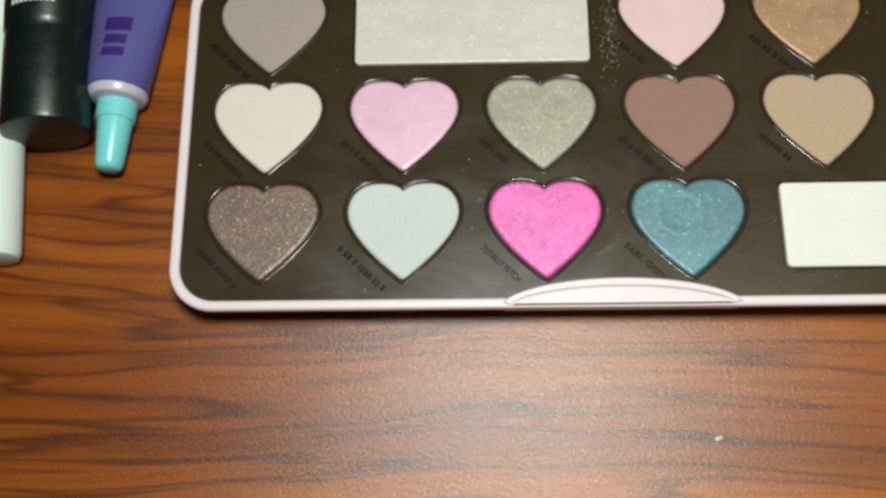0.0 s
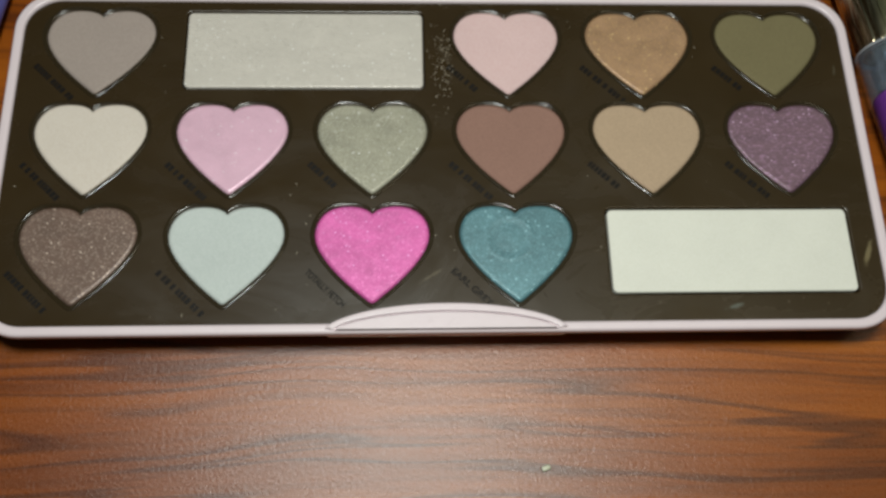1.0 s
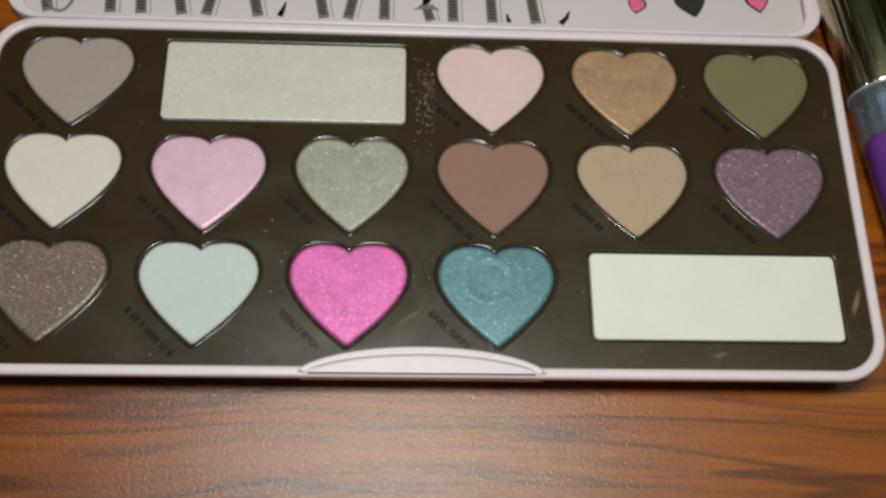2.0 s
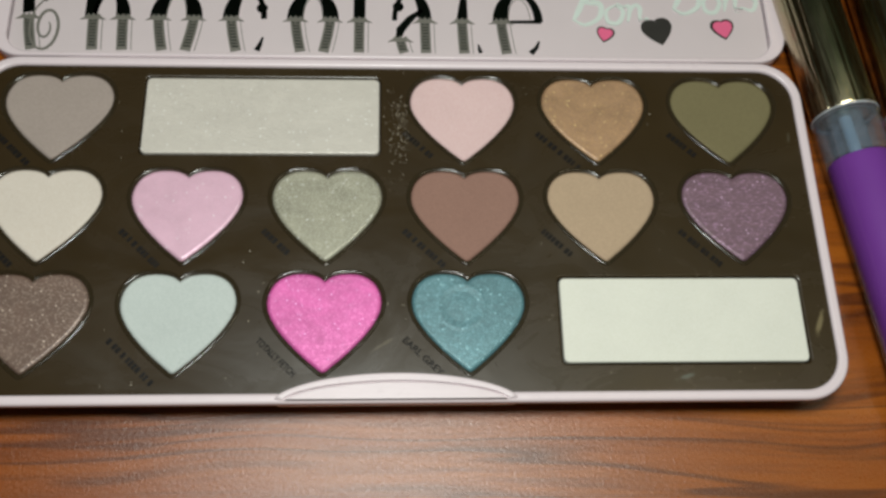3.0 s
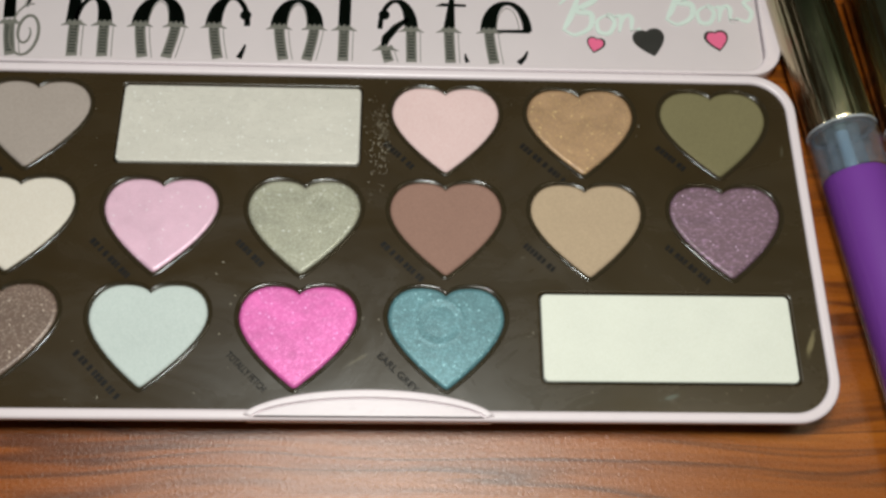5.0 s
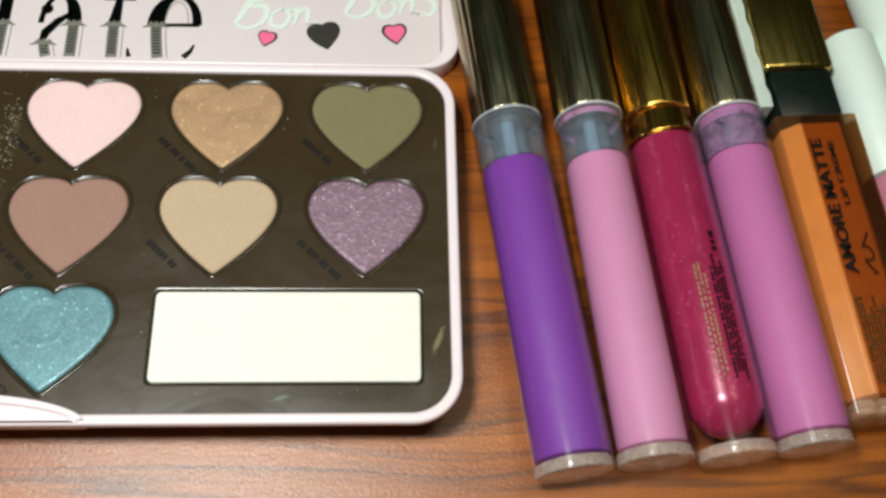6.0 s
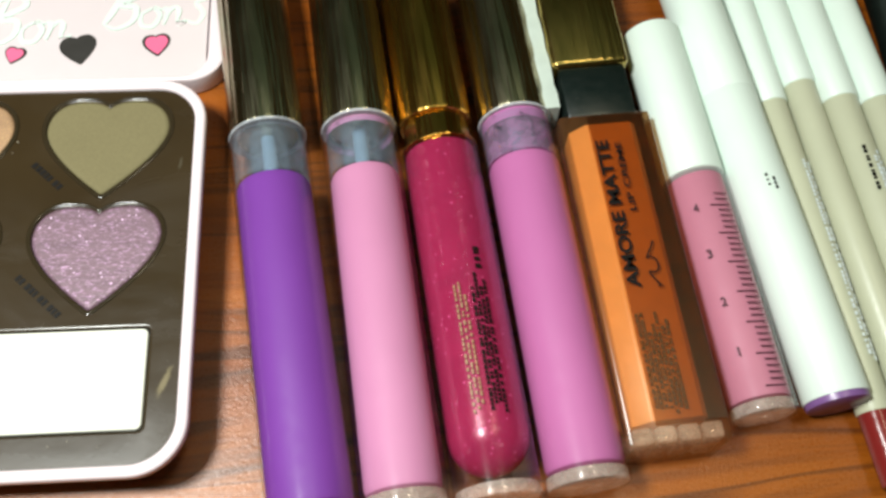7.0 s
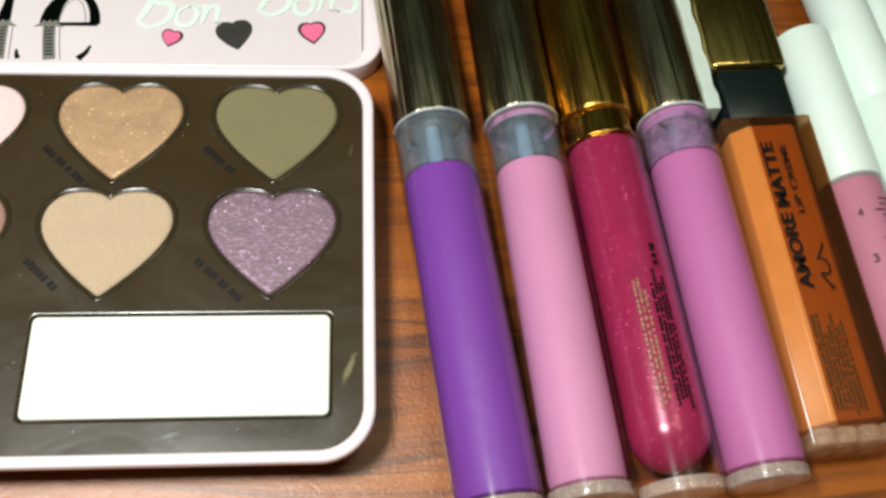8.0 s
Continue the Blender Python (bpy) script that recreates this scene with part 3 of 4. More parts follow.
round_echo(letter("e", [arch(0.0282, 0.0386, 0.0030, 0.0012, XH + 0.0006), slab("stroke", [[(0.0290, 0.1167), (0.0393, 0.1167), (0.0390, 0.1178), (0.0290, 0.1175)]], FOIL0, FOIL1 + 0.00003, M_FOIL),
                        foil([(0.0360, 0.1072), (0.0376, 0.1090), (0.0384, 0.1110)], [0.0016, 0.0011, 0.0005])], [(0.0284, 0.0296)]), 0.0334, 0.0030, XH - 0.0016)

# the ornate capital: a heavy back, a slanting stroke and a hairline curl at its foot
N = 40
back = [(-0.0990 + 0.0022 * (i / N) ** 2, 0.152 - 0.0335 * i / N) for i in range(N + 1)]
slant = [(-0.0862 - 0.0066 * (i / N) ** 0.8, 0.150 - 0.028 * i / N) for i in range(N + 1)]
curl = [(-0.0918 + (0.0056 - 0.0046 * i / N) * math.cos(1.4 + 12 * i / N) * 0.85, 0.1140 + (0.0090 - 0.0072 * i / N) * math.sin(1.4 + 12 * i / N)) for i in range(N + 1)]
loop = [(-0.0935 + 0.0030 * math.sin(math.pi * i / N), 0.146 - 0.0235 * i / N) for i in range(N + 1)]
capital = part("letter", foil(back, [0.0012 + 0.0020 * (i / N) ** 0.6 for i in range(N + 1)]), M_FOIL, lid, "ornate dark metallic foil capital letter C")
part("swirl", foil(slant, [0.0026 - 0.0021 * i / N for i in range(N + 1)]), M_FOIL, capital)
part("swirl", slab("swirl", [ribbon(curl, [0.0003 + 0.0005 * math.sin(math.pi * i / N) for i in range(N + 1)])], FOIL0, FOIL1 + 0.00004, M_HATCH), M_HATCH, capital)
part("swirl", slab("swirl", [ribbon(loop, [0.0003] * (N + 1))], FOIL0, FOIL1 + 0.00002, M_HATCH), M_HATCH, capital)
leg(capital, -0.0966, -0.0948)


def flow(points, n=7):
    """A smooth line through a few points."""
    p = [points[0], *points, points[-1]]
    out = []
    for i in range(1, len(p) - 2):
        for k in range(n):
            t = k / n
            out.append(tuple(0.5 * (2 * b + (c - a) * t + (2 * a - 5 * b + 4 * c - d) * t * t + (3 * b - a - 3 * c + d) * t ** 3) for a, b, c, d in zip(p[i - 1], p[i], p[i + 1], p[i + 2])))
    return out + [points[-1]]


# pen strokes of the script letters, in letter heights
STROKES = {
    "B": [[(0.05, 0.1), (0.22, 0.45), (0.42, 1.0)], [(0.0, 0.72), (0.30, 1.0), (0.62, 1.08), (0.72, 0.86), (0.34, 0.58), (0.62, 0.50), (0.58, 0.18), (0.28, 0.0), (0.06, 0.12)]],
    "o": [[(0.30, 0.46), (0.08, 0.30), (0.10, 0.04), (0.30, 0.02), (0.42, 0.28), (0.30, 0.46), (0.46, 0.40)]],
    "n": [[(0.02, 0.40), (0.12, 0.36), (0.06, 0.02)], [(0.07, 0.16), (0.16, 0.36), (0.27, 0.45)], [(0.26, 0.46), (0.33, 0.34), (0.30, 0.10)], [(0.30, 0.12), (0.36, 0.03), (0.48, 0.12)]],
    "s": [[(0.34, 0.58), (0.16, 0.50), (0.30, 0.26), (0.20, 0.02), (0.0, 0.08)]],
}
lift = 0
for word, wx, wy, size in (("Bon", 0.0475, 0.1165, 0.0135), ("Bons", 0.0755, 0.1205, 0.0128)):
    pen = wx
    for ch in word:
        for stroke in STROKES[ch]:
            line = flow([(pen + x * size, wy + y * size + (pen - wx) * 0.06) for x, y in stroke])
            n = len(line)
            lift = (lift + 1) % 5
            part("script_stroke", slab("script_stroke", [ribbon(line, [0.0005 + (0.0012 if ch == "B" else 0.0008) * math.sin(math.pi * (i + 0.5) / n) for i in range(n)])], LZ + 0.0001, LZ + 0.0003 + 0.00003 * lift, M_MINT), M_MINT, lid, "pale mint script stroke")
        pen += size * {"B": 0.66, "o": 0.44, "n": 0.48, "s": 0.4}[ch]

for hx, hy, w, mat, turn, note in ((0.0559, 0.1110, 0.0050, M_ROSE, -14, "small pink printed heart"), (0.0720, 0.1104, 0.0086, M_CHAR, 12, "charcoal printed heart"),
                                   (0.0896, 0.1123, 0.0066, M_ROSE, 8, "pink printed heart"), (0.0930, 0.1350, 0.0135, M_CHAR, 10, "large charcoal printed heart"), (0.0785, 0.1385, 0.0050, M_ROSE, -8, "small pink printed heart")):
    hob = part("printed_heart", slab("printed_heart", [heart(hx, hy, w, w * 0.98, 6, radians(turn))], LZ + 0.0001, LZ + 0.0003, M_CHAR), M_CHAR, lid, note)
    if mat is M_ROSE:
        part("heart_fill", slab("heart_fill", [heart(hx, hy + w * 0.08, w * 0.80, w * 0.80, 6, radians(turn))], LZ + 0.0002, LZ + 0.0004, M_ROSE), M_ROSE, hob)


# ---- lip colours ----
def lip_tube(x0, y0, x1, y1, r, fill_mat, label, fill_top, cap_len, fill_label, wall=0.0008, round_end=False, cap_mat=None, gap=0.0):
    m, length = lying(x0, y0, x1, y1)
    tube = thing("lip_gloss", label, "lip gloss", m, "lip colours in a row")
    up = raised(r)
    part("tube", lathe([(0, 0), (r - 0.0005, 0), (r, 0.0005), (r, length - 0.0012), (r - 0.0003, length - 0.0004), (r - 0.0010, length), (r - 0.0020, length)], 56), M_CLEAR, tube, "clear acrylic tube", up)
    fr = r - wall
    if round_end:
        prof = [(0, 0.0050)] + [(fr * math.sin(math.pi / 2 * i / 10), 0.0050 + fr * (1 - math.cos(math.pi / 2 * i / 10))) for i in range(1, 11)]
    else:
        prof = [(0, 0.0034), (fr - 0.0010, 0.0034), (fr - 0.0003, 0.0038), (fr, 0.0048)]
    prof += [(fr, fill_top - 0.001), (fr - 0.0004, fill_top), (0, fill_top)]
    part("colour", lathe(prof, 56), fill_mat, tube, fill_label, up)
    part("end", rod(r - 0.0005, 0.0004, 0.0030, 0.0004), M_ENDLIGHT, tube, "thick clear end", up)
    if fill_top < length - 0.004:
        part("smear", lathe([(fr, fill_top + 0.0002), (fr, length - 0.001), (fr - 0.0010, length - 0.0004)]), M_NECK, tube, "smeared clear neck", up)
        part("neck", rod(0.0042, fill_top + 0.0006, length + 0.001, 0.0006), M_NECK, tube, "cloudy inner neck", up)
        part("wand", rod(0.0016, fill_top, length, 0.0003), M_WAND, tube, "pale applicator wand", up)
    cap_mat = cap_mat or M_CHROME
    cr = r - 0.0003
    if gap:
        part("collar", lathe([(0, length - 0.001), (cr - 0.0014, length - 0.001), (cr - 0.0014, length + 0.0006), (cr - 0.0009, length + 0.0010), (cr - 0.0009, length + gap - 0.0006), (cr - 0.0014, length + gap), (0, length + gap)], 48), cap_mat, tube, "", up)
    part("cap", lathe([(0, length + gap), (cr - 0.0008, length + gap), (cr - 0.0002, length + gap + 0.0003), (cr, length + gap + 0.0010), (cr, length + gap + cap_len - 0.001), (cr - 0.001, length + gap + cap_len), (0, length + gap + cap_len)], 56), cap_mat, tube, "", up)
    part("cap_ring", lathe([(cr - 0.0016, length - 0.0004), (cr + 0.0002, length - 0.0004), (cr + 0.0003, length - 0.0001), (cr + 0.0002, length + 0.0002), (cr - 0.0016, length + 0.0002)]), M_LIP if not gap else cap_mat, tube, "bright rim of the tube", up)
    return tube, length


def lipcolour(name, color, rough=0.6):
    return plastic(name, color, rough, 0.09, 0.35, 70.0)


purple, _ = lip_tube(0.1264, 0.0008, 0.1163, 0.0862, 0.0086, lipcolour("violet_lipcolour", lin(120, 59, 153)), "clear tube of violet liquid lipstick with a chrome cap", 0.0732, 0.044, "opaque violet liquid", 0.0006)
pink, _ = lip_tube(0.1436, 0.0030, 0.1365, 0.0878, 0.0085, lipcolour("candy_pink", lin(201, 133, 170)), "clear tube of candy pink liquid lipstick with a chrome cap", 0.0725, 0.044, "opaque candy pink liquid", 0.0010)
crimson, _ = lip_tube(0.1612, 0.0036, 0.1543, 0.0814, 0.0085, powder_shimmer("crimson_gloss", lin(154, 33, 73), lin(236, 96, 150), 0.30, 2600.0, None, 0.10, 1.0, 0.26), "crimson shimmer lip gloss with a gold cap", 0.0772, 0.046, "shimmering crimson gloss", 0.0005, True, M_GOLD, 0.0065)
magenta, _ = lip_tube(0.1785, 0.0056, 0.1717, 0.0886, 0.0084, lipcolour("orchid_pink", lin(188, 107, 161)), "clear tube of orchid pink liquid lipstick with a chrome cap", 0.0718, 0.043, "opaque orchid pink liquid", 0.0006)

# orange lip cream in a square bottle
m, L = lying(0.1959, 0.0118, 0.1908, 0.0868)
amber = thing("lip_cream", "square bottle of orange lip cream with black band and gold cap", "lip gloss", m, "lip colours in a row")
M_ORANGE = lipcolour("orange_cream", lin(234, 156, 82), 0.35)
M_AMBER = clear("amber_wall", (0.93, 0.83, 0.74, 1), 0.24, 0.20, (0.36, 0.16, 0.06, 1), 0.0)
M_FACESHADE = clear("front_shading", (0.82, 0.70, 0.52, 1), 0.26)
M_OLIVE = metal("olive_gold_cap", (0.48, 0.35, 0.11, 1), 0.20, 0.10, 0.3)


def column(outline, s0, s1):
    """A straight prism along +y from an outline across it."""
    bm = bmesh.new()
    a = [bm.verts.new((x, s0, z)) for x, z in outline]
    b = [bm.verts.new((x, s1, z)) for x, z in outline]
    bm.faces.new(a)
    bm.faces.new(b[::-1])
    for k in range(len(a)):
        bm.faces.new((a[k], b[k], b[(k + 1) % len(a)], a[(k + 1) % len(a)]))
    bmesh.ops.bevel(bm, geom=bm.edges[:], offset=0.0003, segments=2, affect="EDGES", profile=0.5)
    return bm


part("bottle", box(-0.0104, 0.0104, 0, L, 0.0003, 0.0146, 0.0012, 3), M_AMBER, amber, "thick clear bottle tinted amber")
part("colour", column([(-0.0078, 0.0040), (-0.0078, 0.0106), (-0.0044, 0.0136), (0.0056, 0.0136), (0.0070, 0.0122), (0.0070, 0.0040), (0.0040, 0.0018), (-0.0056, 0.0018)], 0.0052, L - 0.0022), M_ORANGE, amber, "opaque orange cream with a chamfered side")
# tinted sheet paints in how the light leaves the front darker than the chamfer
part("shading_sheet", box(-0.0042, 0.0098, 0.0040, L - 0.0008, 0.0147, 0.0149, 0.00008, 1), M_FACESHADE, amber, "amber-tinted sheet added to darken the front face as shading")
for ex in (-0.0068, -0.0022, 0.0024, 0.0070):
    part("end_facet", box(ex - 0.0021, ex + 0.0021, 0.0007, 0.0042, 0.0012, 0.0138, 0.0008), M_ENDLIGHT, amber, "thick clear faceted end")
part("collar", box(-0.0078, 0.0078, L, L + 0.0135, 0.0012, 0.0136, 0.0008), M_BLACK, amber, "black band below the cap")
part("cap", box(-0.0090, 0.0090, L + 0.0135, L + 0.050, 0.0004, 0.0144, 0.0014, 3), M_OLIVE, amber, "olive-gold cap")
up_side = Matrix.Translation((0, 0, 0.01495)) @ pose(0, 0, 0, 0, 0, 90)
part("product_text", lettering("product_text", "AMORE MATTE", M_INK, 0.004, 0.00004, 0.00010, fit_to=(0.0325, 0.0678, 0.0008, 0.0036), m=up_side), M_INK, amber, "black lettering AMORE MATTE")
part("product_text", lettering("product_text", "LIP CREME", M_INK, 0.003, 0.00004, 0.00004, fit_to=(0.0500, 0.0670, -0.0020, -0.0006), m=up_side), M_INK, amber, "small black lettering LIP CREME")
part("signature", slab("signature", [ribbon([(0.0026 + 0.0011 * math.sin(1.9 * k / 3), 0.0315 + 0.0110 * k / 24 + 0.0008 * math.cos(2.6 * k / 3)) for k in range(25)], [0.00035] * 25)], 0.01492, 0.01500, M_INK), M_INK, amber, "black pen flourish")

# mauve tube with a ruler printed along it
m, L = lying(0.2156, 0.0179, 0.2107, 0.0724)
mauve = thing("lip_gloss", "clear tube of dusty mauve lip colour with a white cap", "lip gloss", m, "lip colours in a row")
R = 0.0070
part("tube", lathe([(0, 0), (R - 0.0006, 0), (R, 0.0006), (R, L), (R - 0.0016, L)]), M_CLEAR, mauve, "clear tube", raised(R))
part("colour", rod(R - 0.0007, 0.0032, L - 0.0002, 0.0006), lipcolour("dusty_mauve", lin(192, 122, 142)), mauve, "opaque dusty mauve liquid", raised(R))
part("end", rod(R - 0.0006, 0.0004, 0.0028, 0.0004), M_ENDLIGHT, mauve, "thick clear end", raised(R))
part("cap", rod(R, L + 0.0003, L + 0.0412, 0.0008), M_WHITE, mauve, "white cap", raised(R))


def wrap(me, r, lift=0.00006):
    """Bends a flat print (x across, y along) round a tube of radius r."""
    for v in me.vertices:
        a = v.co.x / r
        h = r + lift + v.co.z
        v.co = (h * math.sin(a), v.co.y, h * math.cos(a))
    return me


M_RULER = plastic("plum_brown_ink", lin(84, 48, 62), 0.5, 0.1, 0.3)
for i, n in enumerate("1234"):
    s = 0.0118 + 0.0109 * i
    part("numeral", wrap(lettering("numeral", n, M_RULER, 0.0026, 0.00003, 0.00003, fit_to=(-0.0040 if n == "1" else -0.0044, -0.0036 if n == "1" else -0.0033, s, s + 0.0019)), R), M_RULER, mauve, "printed numeral " + n, raised(R))
ticks = join([box(0.0006 if i % 5 else -0.0008, 0.0040, 0.0048 + 0.00135 * i, 0.00504 + 0.00135 * i, 0, 0.00004) for i in range(33)])
part("scale_print", wrap(mesh_of("scale_print", ticks, M_RULER, False), R), M_RULER, mauve, "", raised(R))["kind"] = "stuff"


# ---- pencils ----
def pencil(x0, y0, x1, y1, r, seam, body_mat, label, cap_mat=None, end_mat=None, end_len=0.0012, cap_grow=0.0004):
    m, length = lying(x0, y0, x1, y1)
    p = thing("makeup_pencil", label, "makeup pencil", m, "pencils side by side")
    up = raised(r + cap_grow)
    part("barrel", rod(r, end_len, seam + 0.002, 0.0004), body_mat, p, "", up)
    part("cap", rod(r + cap_grow, seam, length, 0.0006), cap_mat or M_WHITE, p, "white cap", up)
    if end_mat:
        part("end_plug", lathe([(0, 0), (r - 0.0016, 0), (r - 0.0004, 0.0004), (r - 0.0002, end_len + 0.0006), (0, end_len + 0.0006)]), end_mat, p, "coloured end", up)
    return p


M_PLUM = plastic("plum_end", lin(120, 84, 140), 0.35)
M_RED = plastic("dark_red_end", lin(120, 34, 32), 0.2)
white_pencil = pencil(0.2313, 0.0197, 0.2165, 0.1450, 0.0068, 0.075, M_WHITE, "thick white pencil with a plum-coloured end", None, M_PLUM, 0.0016, 0.0001)
cream_pencil = pencil(0.2409, 0.0038, 0.2309, 0.1340, 0.0037, 0.0905, M_CREAM, "thin cream pencil with a white cap and a dark red end", None, M_RED, 0.0150)
pencil(0.2482, 0.0180, 0.2387, 0.1360, 0.0039, 0.0812, M_CREAM, "thin cream pencil with a white cap", None, M_PLUM, 0.0030)
lettered_pencil = pencil(0.2565, 0.0120, 0.2469, 0.1380, 0.0043, 0.0822, M_CREAM, "cream pencil with printed lettering and a white cap", None, M_PLUM, 0.0030)
pencil(0.2655, 0.0150, 0.2560, 0.1380, 0.0041, 0.0788, M_CREAM, "thin cream pencil with a white cap", None, M_PLUM, 0.0030)

# ---- things on the other side of the palette ----
m, L = lying(-0.1224, 0.0480, -0.1198, 0.1262)
squeeze = thing("squeeze_tube", "purple squeeze tube with a turquoise pointed cap", "cosmetic tube", m)
M_LILAC = plastic("purple_tube", lin(90, 88, 148), 0.3, 0.08)
M_TURQ = plastic("turquoise_cap", lin(120, 208, 210), 0.3, 0.04)
M_SILVER = plastic("silvery_collar", lin(190, 186, 202), 0.28, 0.05, 0.8)
part("cap", lathe([(0, 0), (0.0022, 0), (0.0030, 0.0006), (0.0034, 0.0016), (0.0043, 0.0130), (0.0048, 0.0131), (0.0050, 0.0185), (0, 0.0185)]), M_TURQ, squeeze, "turquoise pointed cap", raised(0.0070))
part("collar", lathe([(0.0045, 0.0178), (0.0066, 0.0183), (0.0074, 0.0196), (0.0072, 0.0215), (0, 0.0220)]), M_SILVER, squeeze, "silver shoulder", raised(0.0076))
bm = bmesh.new()
rows = []
for i in range(15):
    f = i / 14
    w, h = 0.0074 + 0.0049 * f ** 0.8, 0.0072 * (1 - f) ** 0.7 + 0.0006
    rows.append([bm.verts.new((w * math.cos(2 * math.pi * k / 36), 0.0205 + (L - 0.0205) * f, 0.0003 + h + h * math.sin(2 * math.pi * k / 36))) for k in range(36)])
for a, b in zip(rows, rows[1:]):
    for k in range(36):
        bm.faces.new((a[k], a[(k + 1) % 36], b[(k + 1) % 36], b[k]))
bm.faces.new(rows[0])
bm.faces.new(rows[-1])
part("tube_body", bm, M_LILAC, squeeze, "soft purple tube, crimped flat at its end")
part("crimp", box(-0.0123, 0.0123, L - 0.0002, L + 0.0036, 0.0004, 0.0015, 0.0003), M_SILVER, squeeze, "flat silver crimped end")

m, L = lying(-0.1372, 0.0560, -0.1458, 0.1500)
black = thing("cosmetic_bottle", "black round cosmetic tube with a black cap", "cosmetic tube", m)
part("cap", lathe([(0, 0), (0.0096, 0), (0.0104, 0.0004), (0.0108, 0.0014), (0.0104, 0.0250), (0, 0.0250)]), M_BLACK, black, "black cap", raised(0.0108))
part("body", lathe([(0, 0.0250), (0.0092, 0.0250), (0.0098, 0.0258), (0.0106, 0.0275), (0.0107, L), (0, L)]), M_BLACK, black, "", raised(0.0108))

pencil(-0.1482, 0.0255, -0.1585, 0.1350, 0.0062, 0.060, M_WHITE, "thick white pencil lying beside the black tube", None, M_WHITE, 0.0012, 0.0001)

# a narrow white strip between the caps
m, L = lying(0.1792, 0.0895, 0.1756, 0.1300)
slip = thing("white_strip", "narrow creased white strip lying between two caps", "paper", m)
bm = bmesh.new()
grid = [[bm.verts.new((w, L * i / 12, 0.0128 + 0.0006 * math.sin(2.2 * i) - 18 * w * w)) for w in (-0.0025, -0.0009, 0.0008, 0.0025)] for i in range(13)]
for a, b in zip(grid, grid[1:]):
    for k in range(3):
        bm.faces.new((a[k], a[k + 1], b[k + 1], b[k]))
ex = bmesh.ops.extrude_face_region(bm, geom=bm.faces[:])
bmesh.ops.translate(bm, vec=(0, 0, -0.0126), verts=[g for g in ex["geom"] if isinstance(g, bmesh.types.BMVert)])
part("sheet", bm, plastic("creased_white", lin(186, 198, 190), 0.7, 0.10, 0.3, 420.0), slip)

# black pouch beyond the pencils
pouch = thing("pouch", "black soft pouch lying beside the pencils", "pouch", pose(0.3045, 0.150, 0))
bm = box(-0.040, 0.040, -0.055, 0.075, 0.0, 0.016, 0.006, 4)
bmesh.ops.subdivide_edges(bm, edges=bm.edges[:], cuts=2, use_grid_fill=True)
for v in bm.verts:
    if v.co.z > 0.008:
        v.co.z += 0.0015 * noise.noise(v.co * 40)
part("cloth", bm, M_BLACK, pouch)

# loose powder on the insert
rnd = random.Random(7)
bm = bmesh.new()
for i in range(330):
    if i < 190:
        x, y = rnd.gauss(0.0008, 0.0022), rnd.gauss(0.0800, 0.0065)
        size = rnd.uniform(0.00006, 0.00017)
    else:
        x, y = rnd.uniform(-0.098, 0.098), rnd.uniform(0.015, 0.096)
        size = rnd.uniform(0.00007, 0.00019)
    if any(abs(x - COLS[c]) < 0.0135 and -0.001 < y - py < 0.025 for c, py, *_ in PANS):
        continue
    if any(a - 0.001 < x < b + 0.001 and c0 - 0.001 < y < d + 0.001 for a, b, c0, d in (WELL_G, WELL_W)):
        continue
    bmesh.ops.create_icosphere(bm, subdivisions=1, radius=size, matrix=Matrix.Translation((x, y, PLATE + 0.0001 + size * 0.5)) @ Matrix.Diagonal((1, 1, 0.5, 1)))
dust = new("loose_powder", mesh_of("loose_powder", bm, plastic("powder_dust", lin(172, 162, 144), 0.6)))
tagged(dust, "specks of loose pale powder scattered over the palette", "powder", kind="stuff")

crumb = thing("crumb", "tiny pale crumb on the bare table", "crumb", pose(0.0220, -0.0170, 0, 0, 0, 20))
part("grain", box(-0.0010, 0.0010, -0.0006, 0.0006, 0.0, 0.0009, 0.0003), M_CREAM, crumb)

# plain emblem and print on the tubes beside the palette
M_VIOLET = plastic("violet_ink", lin(58, 38, 110), 0.4)
for k, (s0, s1) in enumerate(((0.0275, 0.0300), (0.0312, 0.0338), (0.0352, 0.0392))):
    w = 0.0030 if k < 2 else 0.0036
    me = mesh_of("emblem", join([box(-w + 0.0004 * i, -w + 0.0004 * (i + 1), s0, s1, 0, 0.00012) for i in range(int(1.9 * w / 0.0004))]), M_VIOLET, False)
    for v in me.vertices:
        f = (v.co.y - 0.0205) / 0.0578
        half, high = 0.0074 + 0.0049 * f ** 0.8, 0.0072 * (1 - f) ** 0.7 + 0.0006
        v.co.z += 0.0003 + high + high * math.sqrt(max(0.0, 1 - (v.co.x / half) ** 2)) + 0.0001
    part("emblem", me, M_VIOLET, squeeze, "dark violet printed block")
for row, (place, n) in enumerate(((0.0310, 9), (0.0345, 11), (0.0385, 7))):
    for i in range(n):
        x = (i - (n - 1) / 2) * 0.00125
        me = wrap(mesh_of("print_bar", box(x - 0.00042, x + 0.00042, place, place + 0.0016, 0, 0.00004), M_WHITE, False), 0.0107)
        part("print_bar", me, M_WHITE, black, "", raised(0.0108))


def small_print(rows, length, seed, gap=0.0009, high=0.0006):
    """Rows of tiny bars like print too small to read; x across, y along."""
    rnd = random.Random(seed)
    bars = []
    for k in range(rows):
        y = rnd.uniform(0, 0.1) * length
        end = length * rnd.uniform(0.75, 1.0)
        while y < end:
            w = rnd.uniform(0.0004, 0.0011)
            bars.append(box(k * gap, k * gap + high, y, y + w, 0, 0.00003))
            y += w + rnd.choice((0.00025, 0.00025, 0.0007))
    return join(bars)


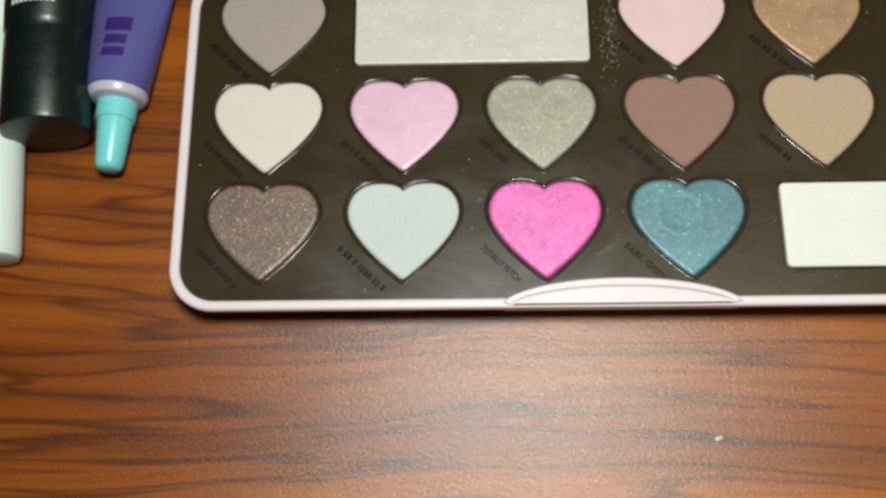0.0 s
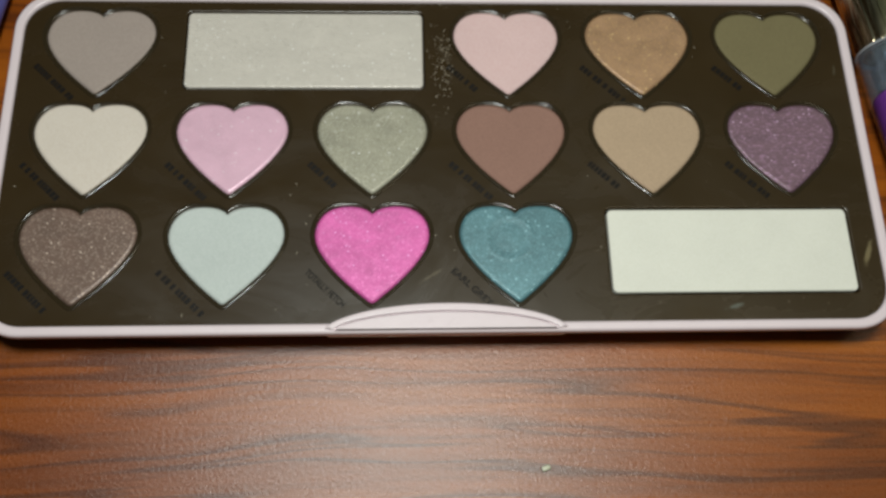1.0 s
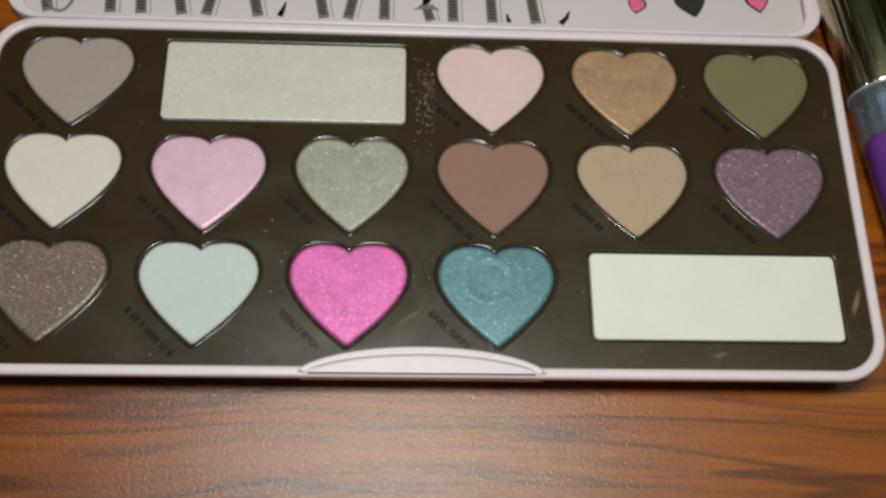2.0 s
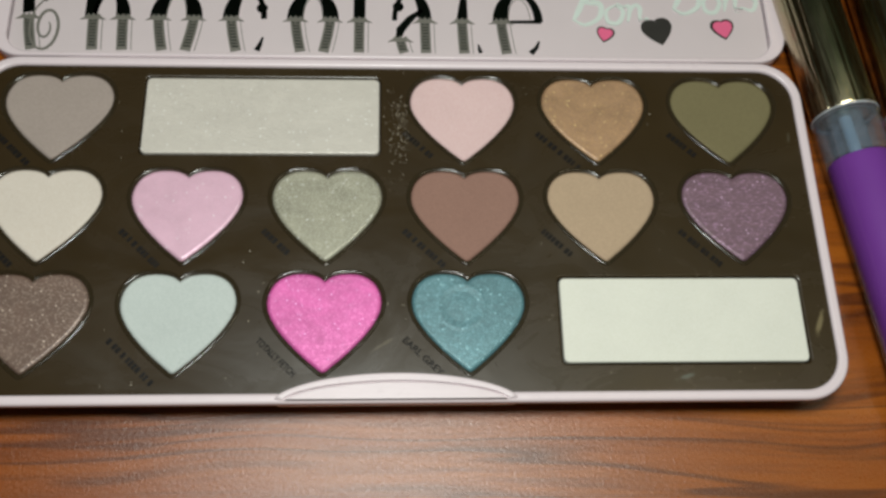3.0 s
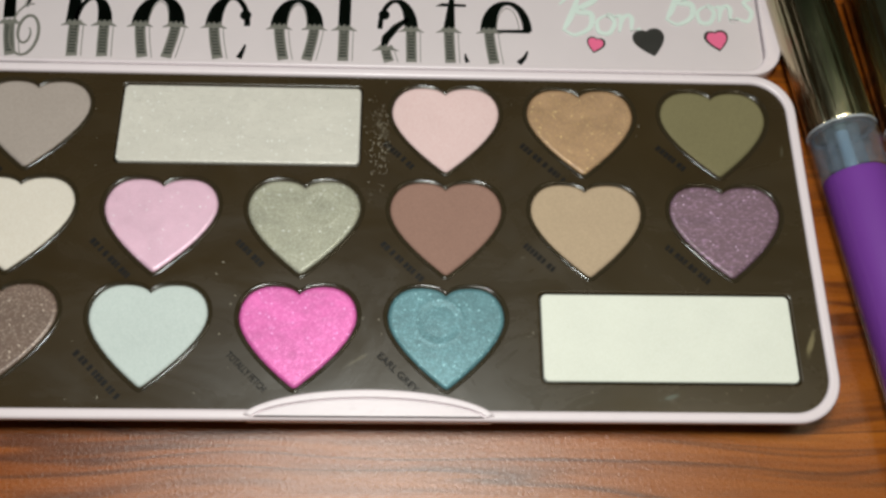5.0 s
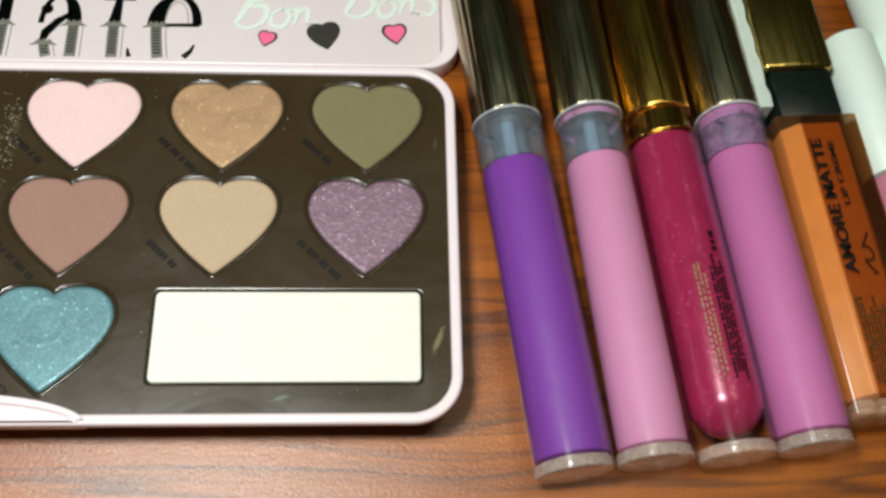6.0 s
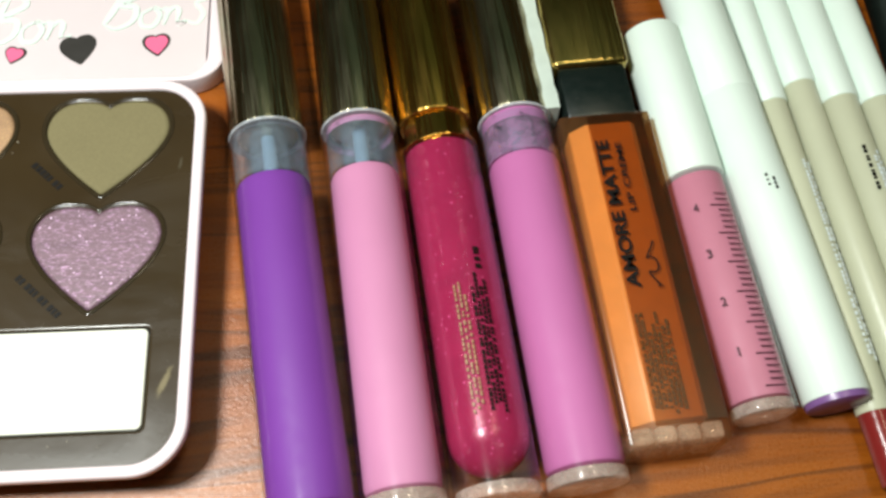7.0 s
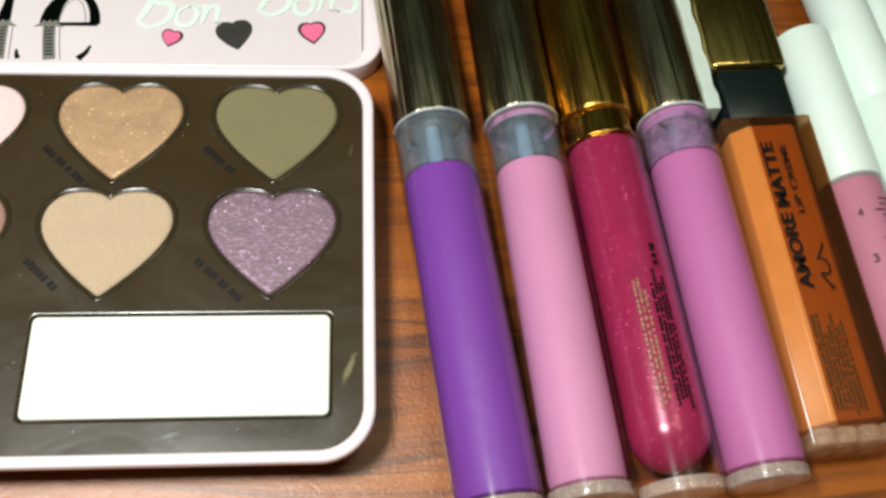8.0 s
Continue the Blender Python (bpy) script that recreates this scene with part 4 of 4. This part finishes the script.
def printed(host, mesh_bm, mat, r, x, s, name="small_print"):
    mesh_bm.transform(Matrix.Translation((x, s, 0)))
    ob = part(name, wrap(mesh_of(name, mesh_bm, mat, False), r), mat, host, "", raised(r))
    ob["kind"] = "stuff"


M_UMBER = plastic("umber_ink", lin(74, 46, 16), 0.3)
M_GILT = plastic("gilt_ink", lin(150, 112, 84), 0.3, 0.3)
M_HOLO = plastic("silver_ink", lin(226, 236, 238), 0.15, 0.1)
printed(crimson, small_print(3, 0.030, 3, 0.0009, 0.00045), M_GILT, 0.0085, -0.0030, 0.0150)
printed(crimson, small_print(4, 0.034, 4), M_INK, 0.0085, 0.0004, 0.0150)
printed(crimson, small_print(1, 0.005, 5, high=0.0012), M_INK, 0.0085, 0.0022, 0.0450)
bm = small_print(7, 0.022, 6, 0.00095, 0.00062)
bm.transform(Matrix.Translation((-0.0036, 0.0055, 0.01492)))
part("small_print", mesh_of("small_print", bm, M_UMBER, False), M_UMBER, amber)["kind"] = "stuff"
printed(white_pencil, small_print(1, 0.004, 9), M_INK, 0.0069, -0.0012, 0.0480)
printed(white_pencil, small_print(1, 0.003, 10), M_INK, 0.0069, 0.0002, 0.0470)
printed(cream_pencil, small_print(2, 0.055, 11, 0.0011, 0.0007), M_HOLO, 0.0041, 0.0008, 0.0240)
printed(lettered_pencil, small_print(2, 0.060, 12, 0.0011, 0.0008), M_HOLO, 0.0047, 0.0006, 0.0100)
printed(lettered_pencil, small_print(1, 0.012, 13, 0.0011, 0.0008), M_INK, 0.0047, -0.0012, 0.0560)


def smear_inside(host, name, color, r, s0, s1, cover):
    """A cloudy film of lip colour left on the wall above the liquid."""
    film = clear(name, (0.96, 0.94, 0.95, 1), 0.20, cover, color, 0.30)
    part("colour_smear", lathe([(r, s0), (r, (s0 + s1) / 2), (r, s1), (r - 0.0008, s1 + 0.0003)], 56), film, host, "cloudy streaks of lip colour on the neck", raised(r + 0.0007))


smear_inside(magenta, "orchid_film", lin(196, 112, 168), 0.0076, 0.0720, 0.0800, 0.95)
smear_inside(magenta, "orchid_band", lin(196, 112, 168), 0.0076, 0.0803, 0.0828, 2.6)
smear_inside(pink, "candy_band", lin(206, 136, 174), 0.0074, 0.0832, 0.0846, 2.6)
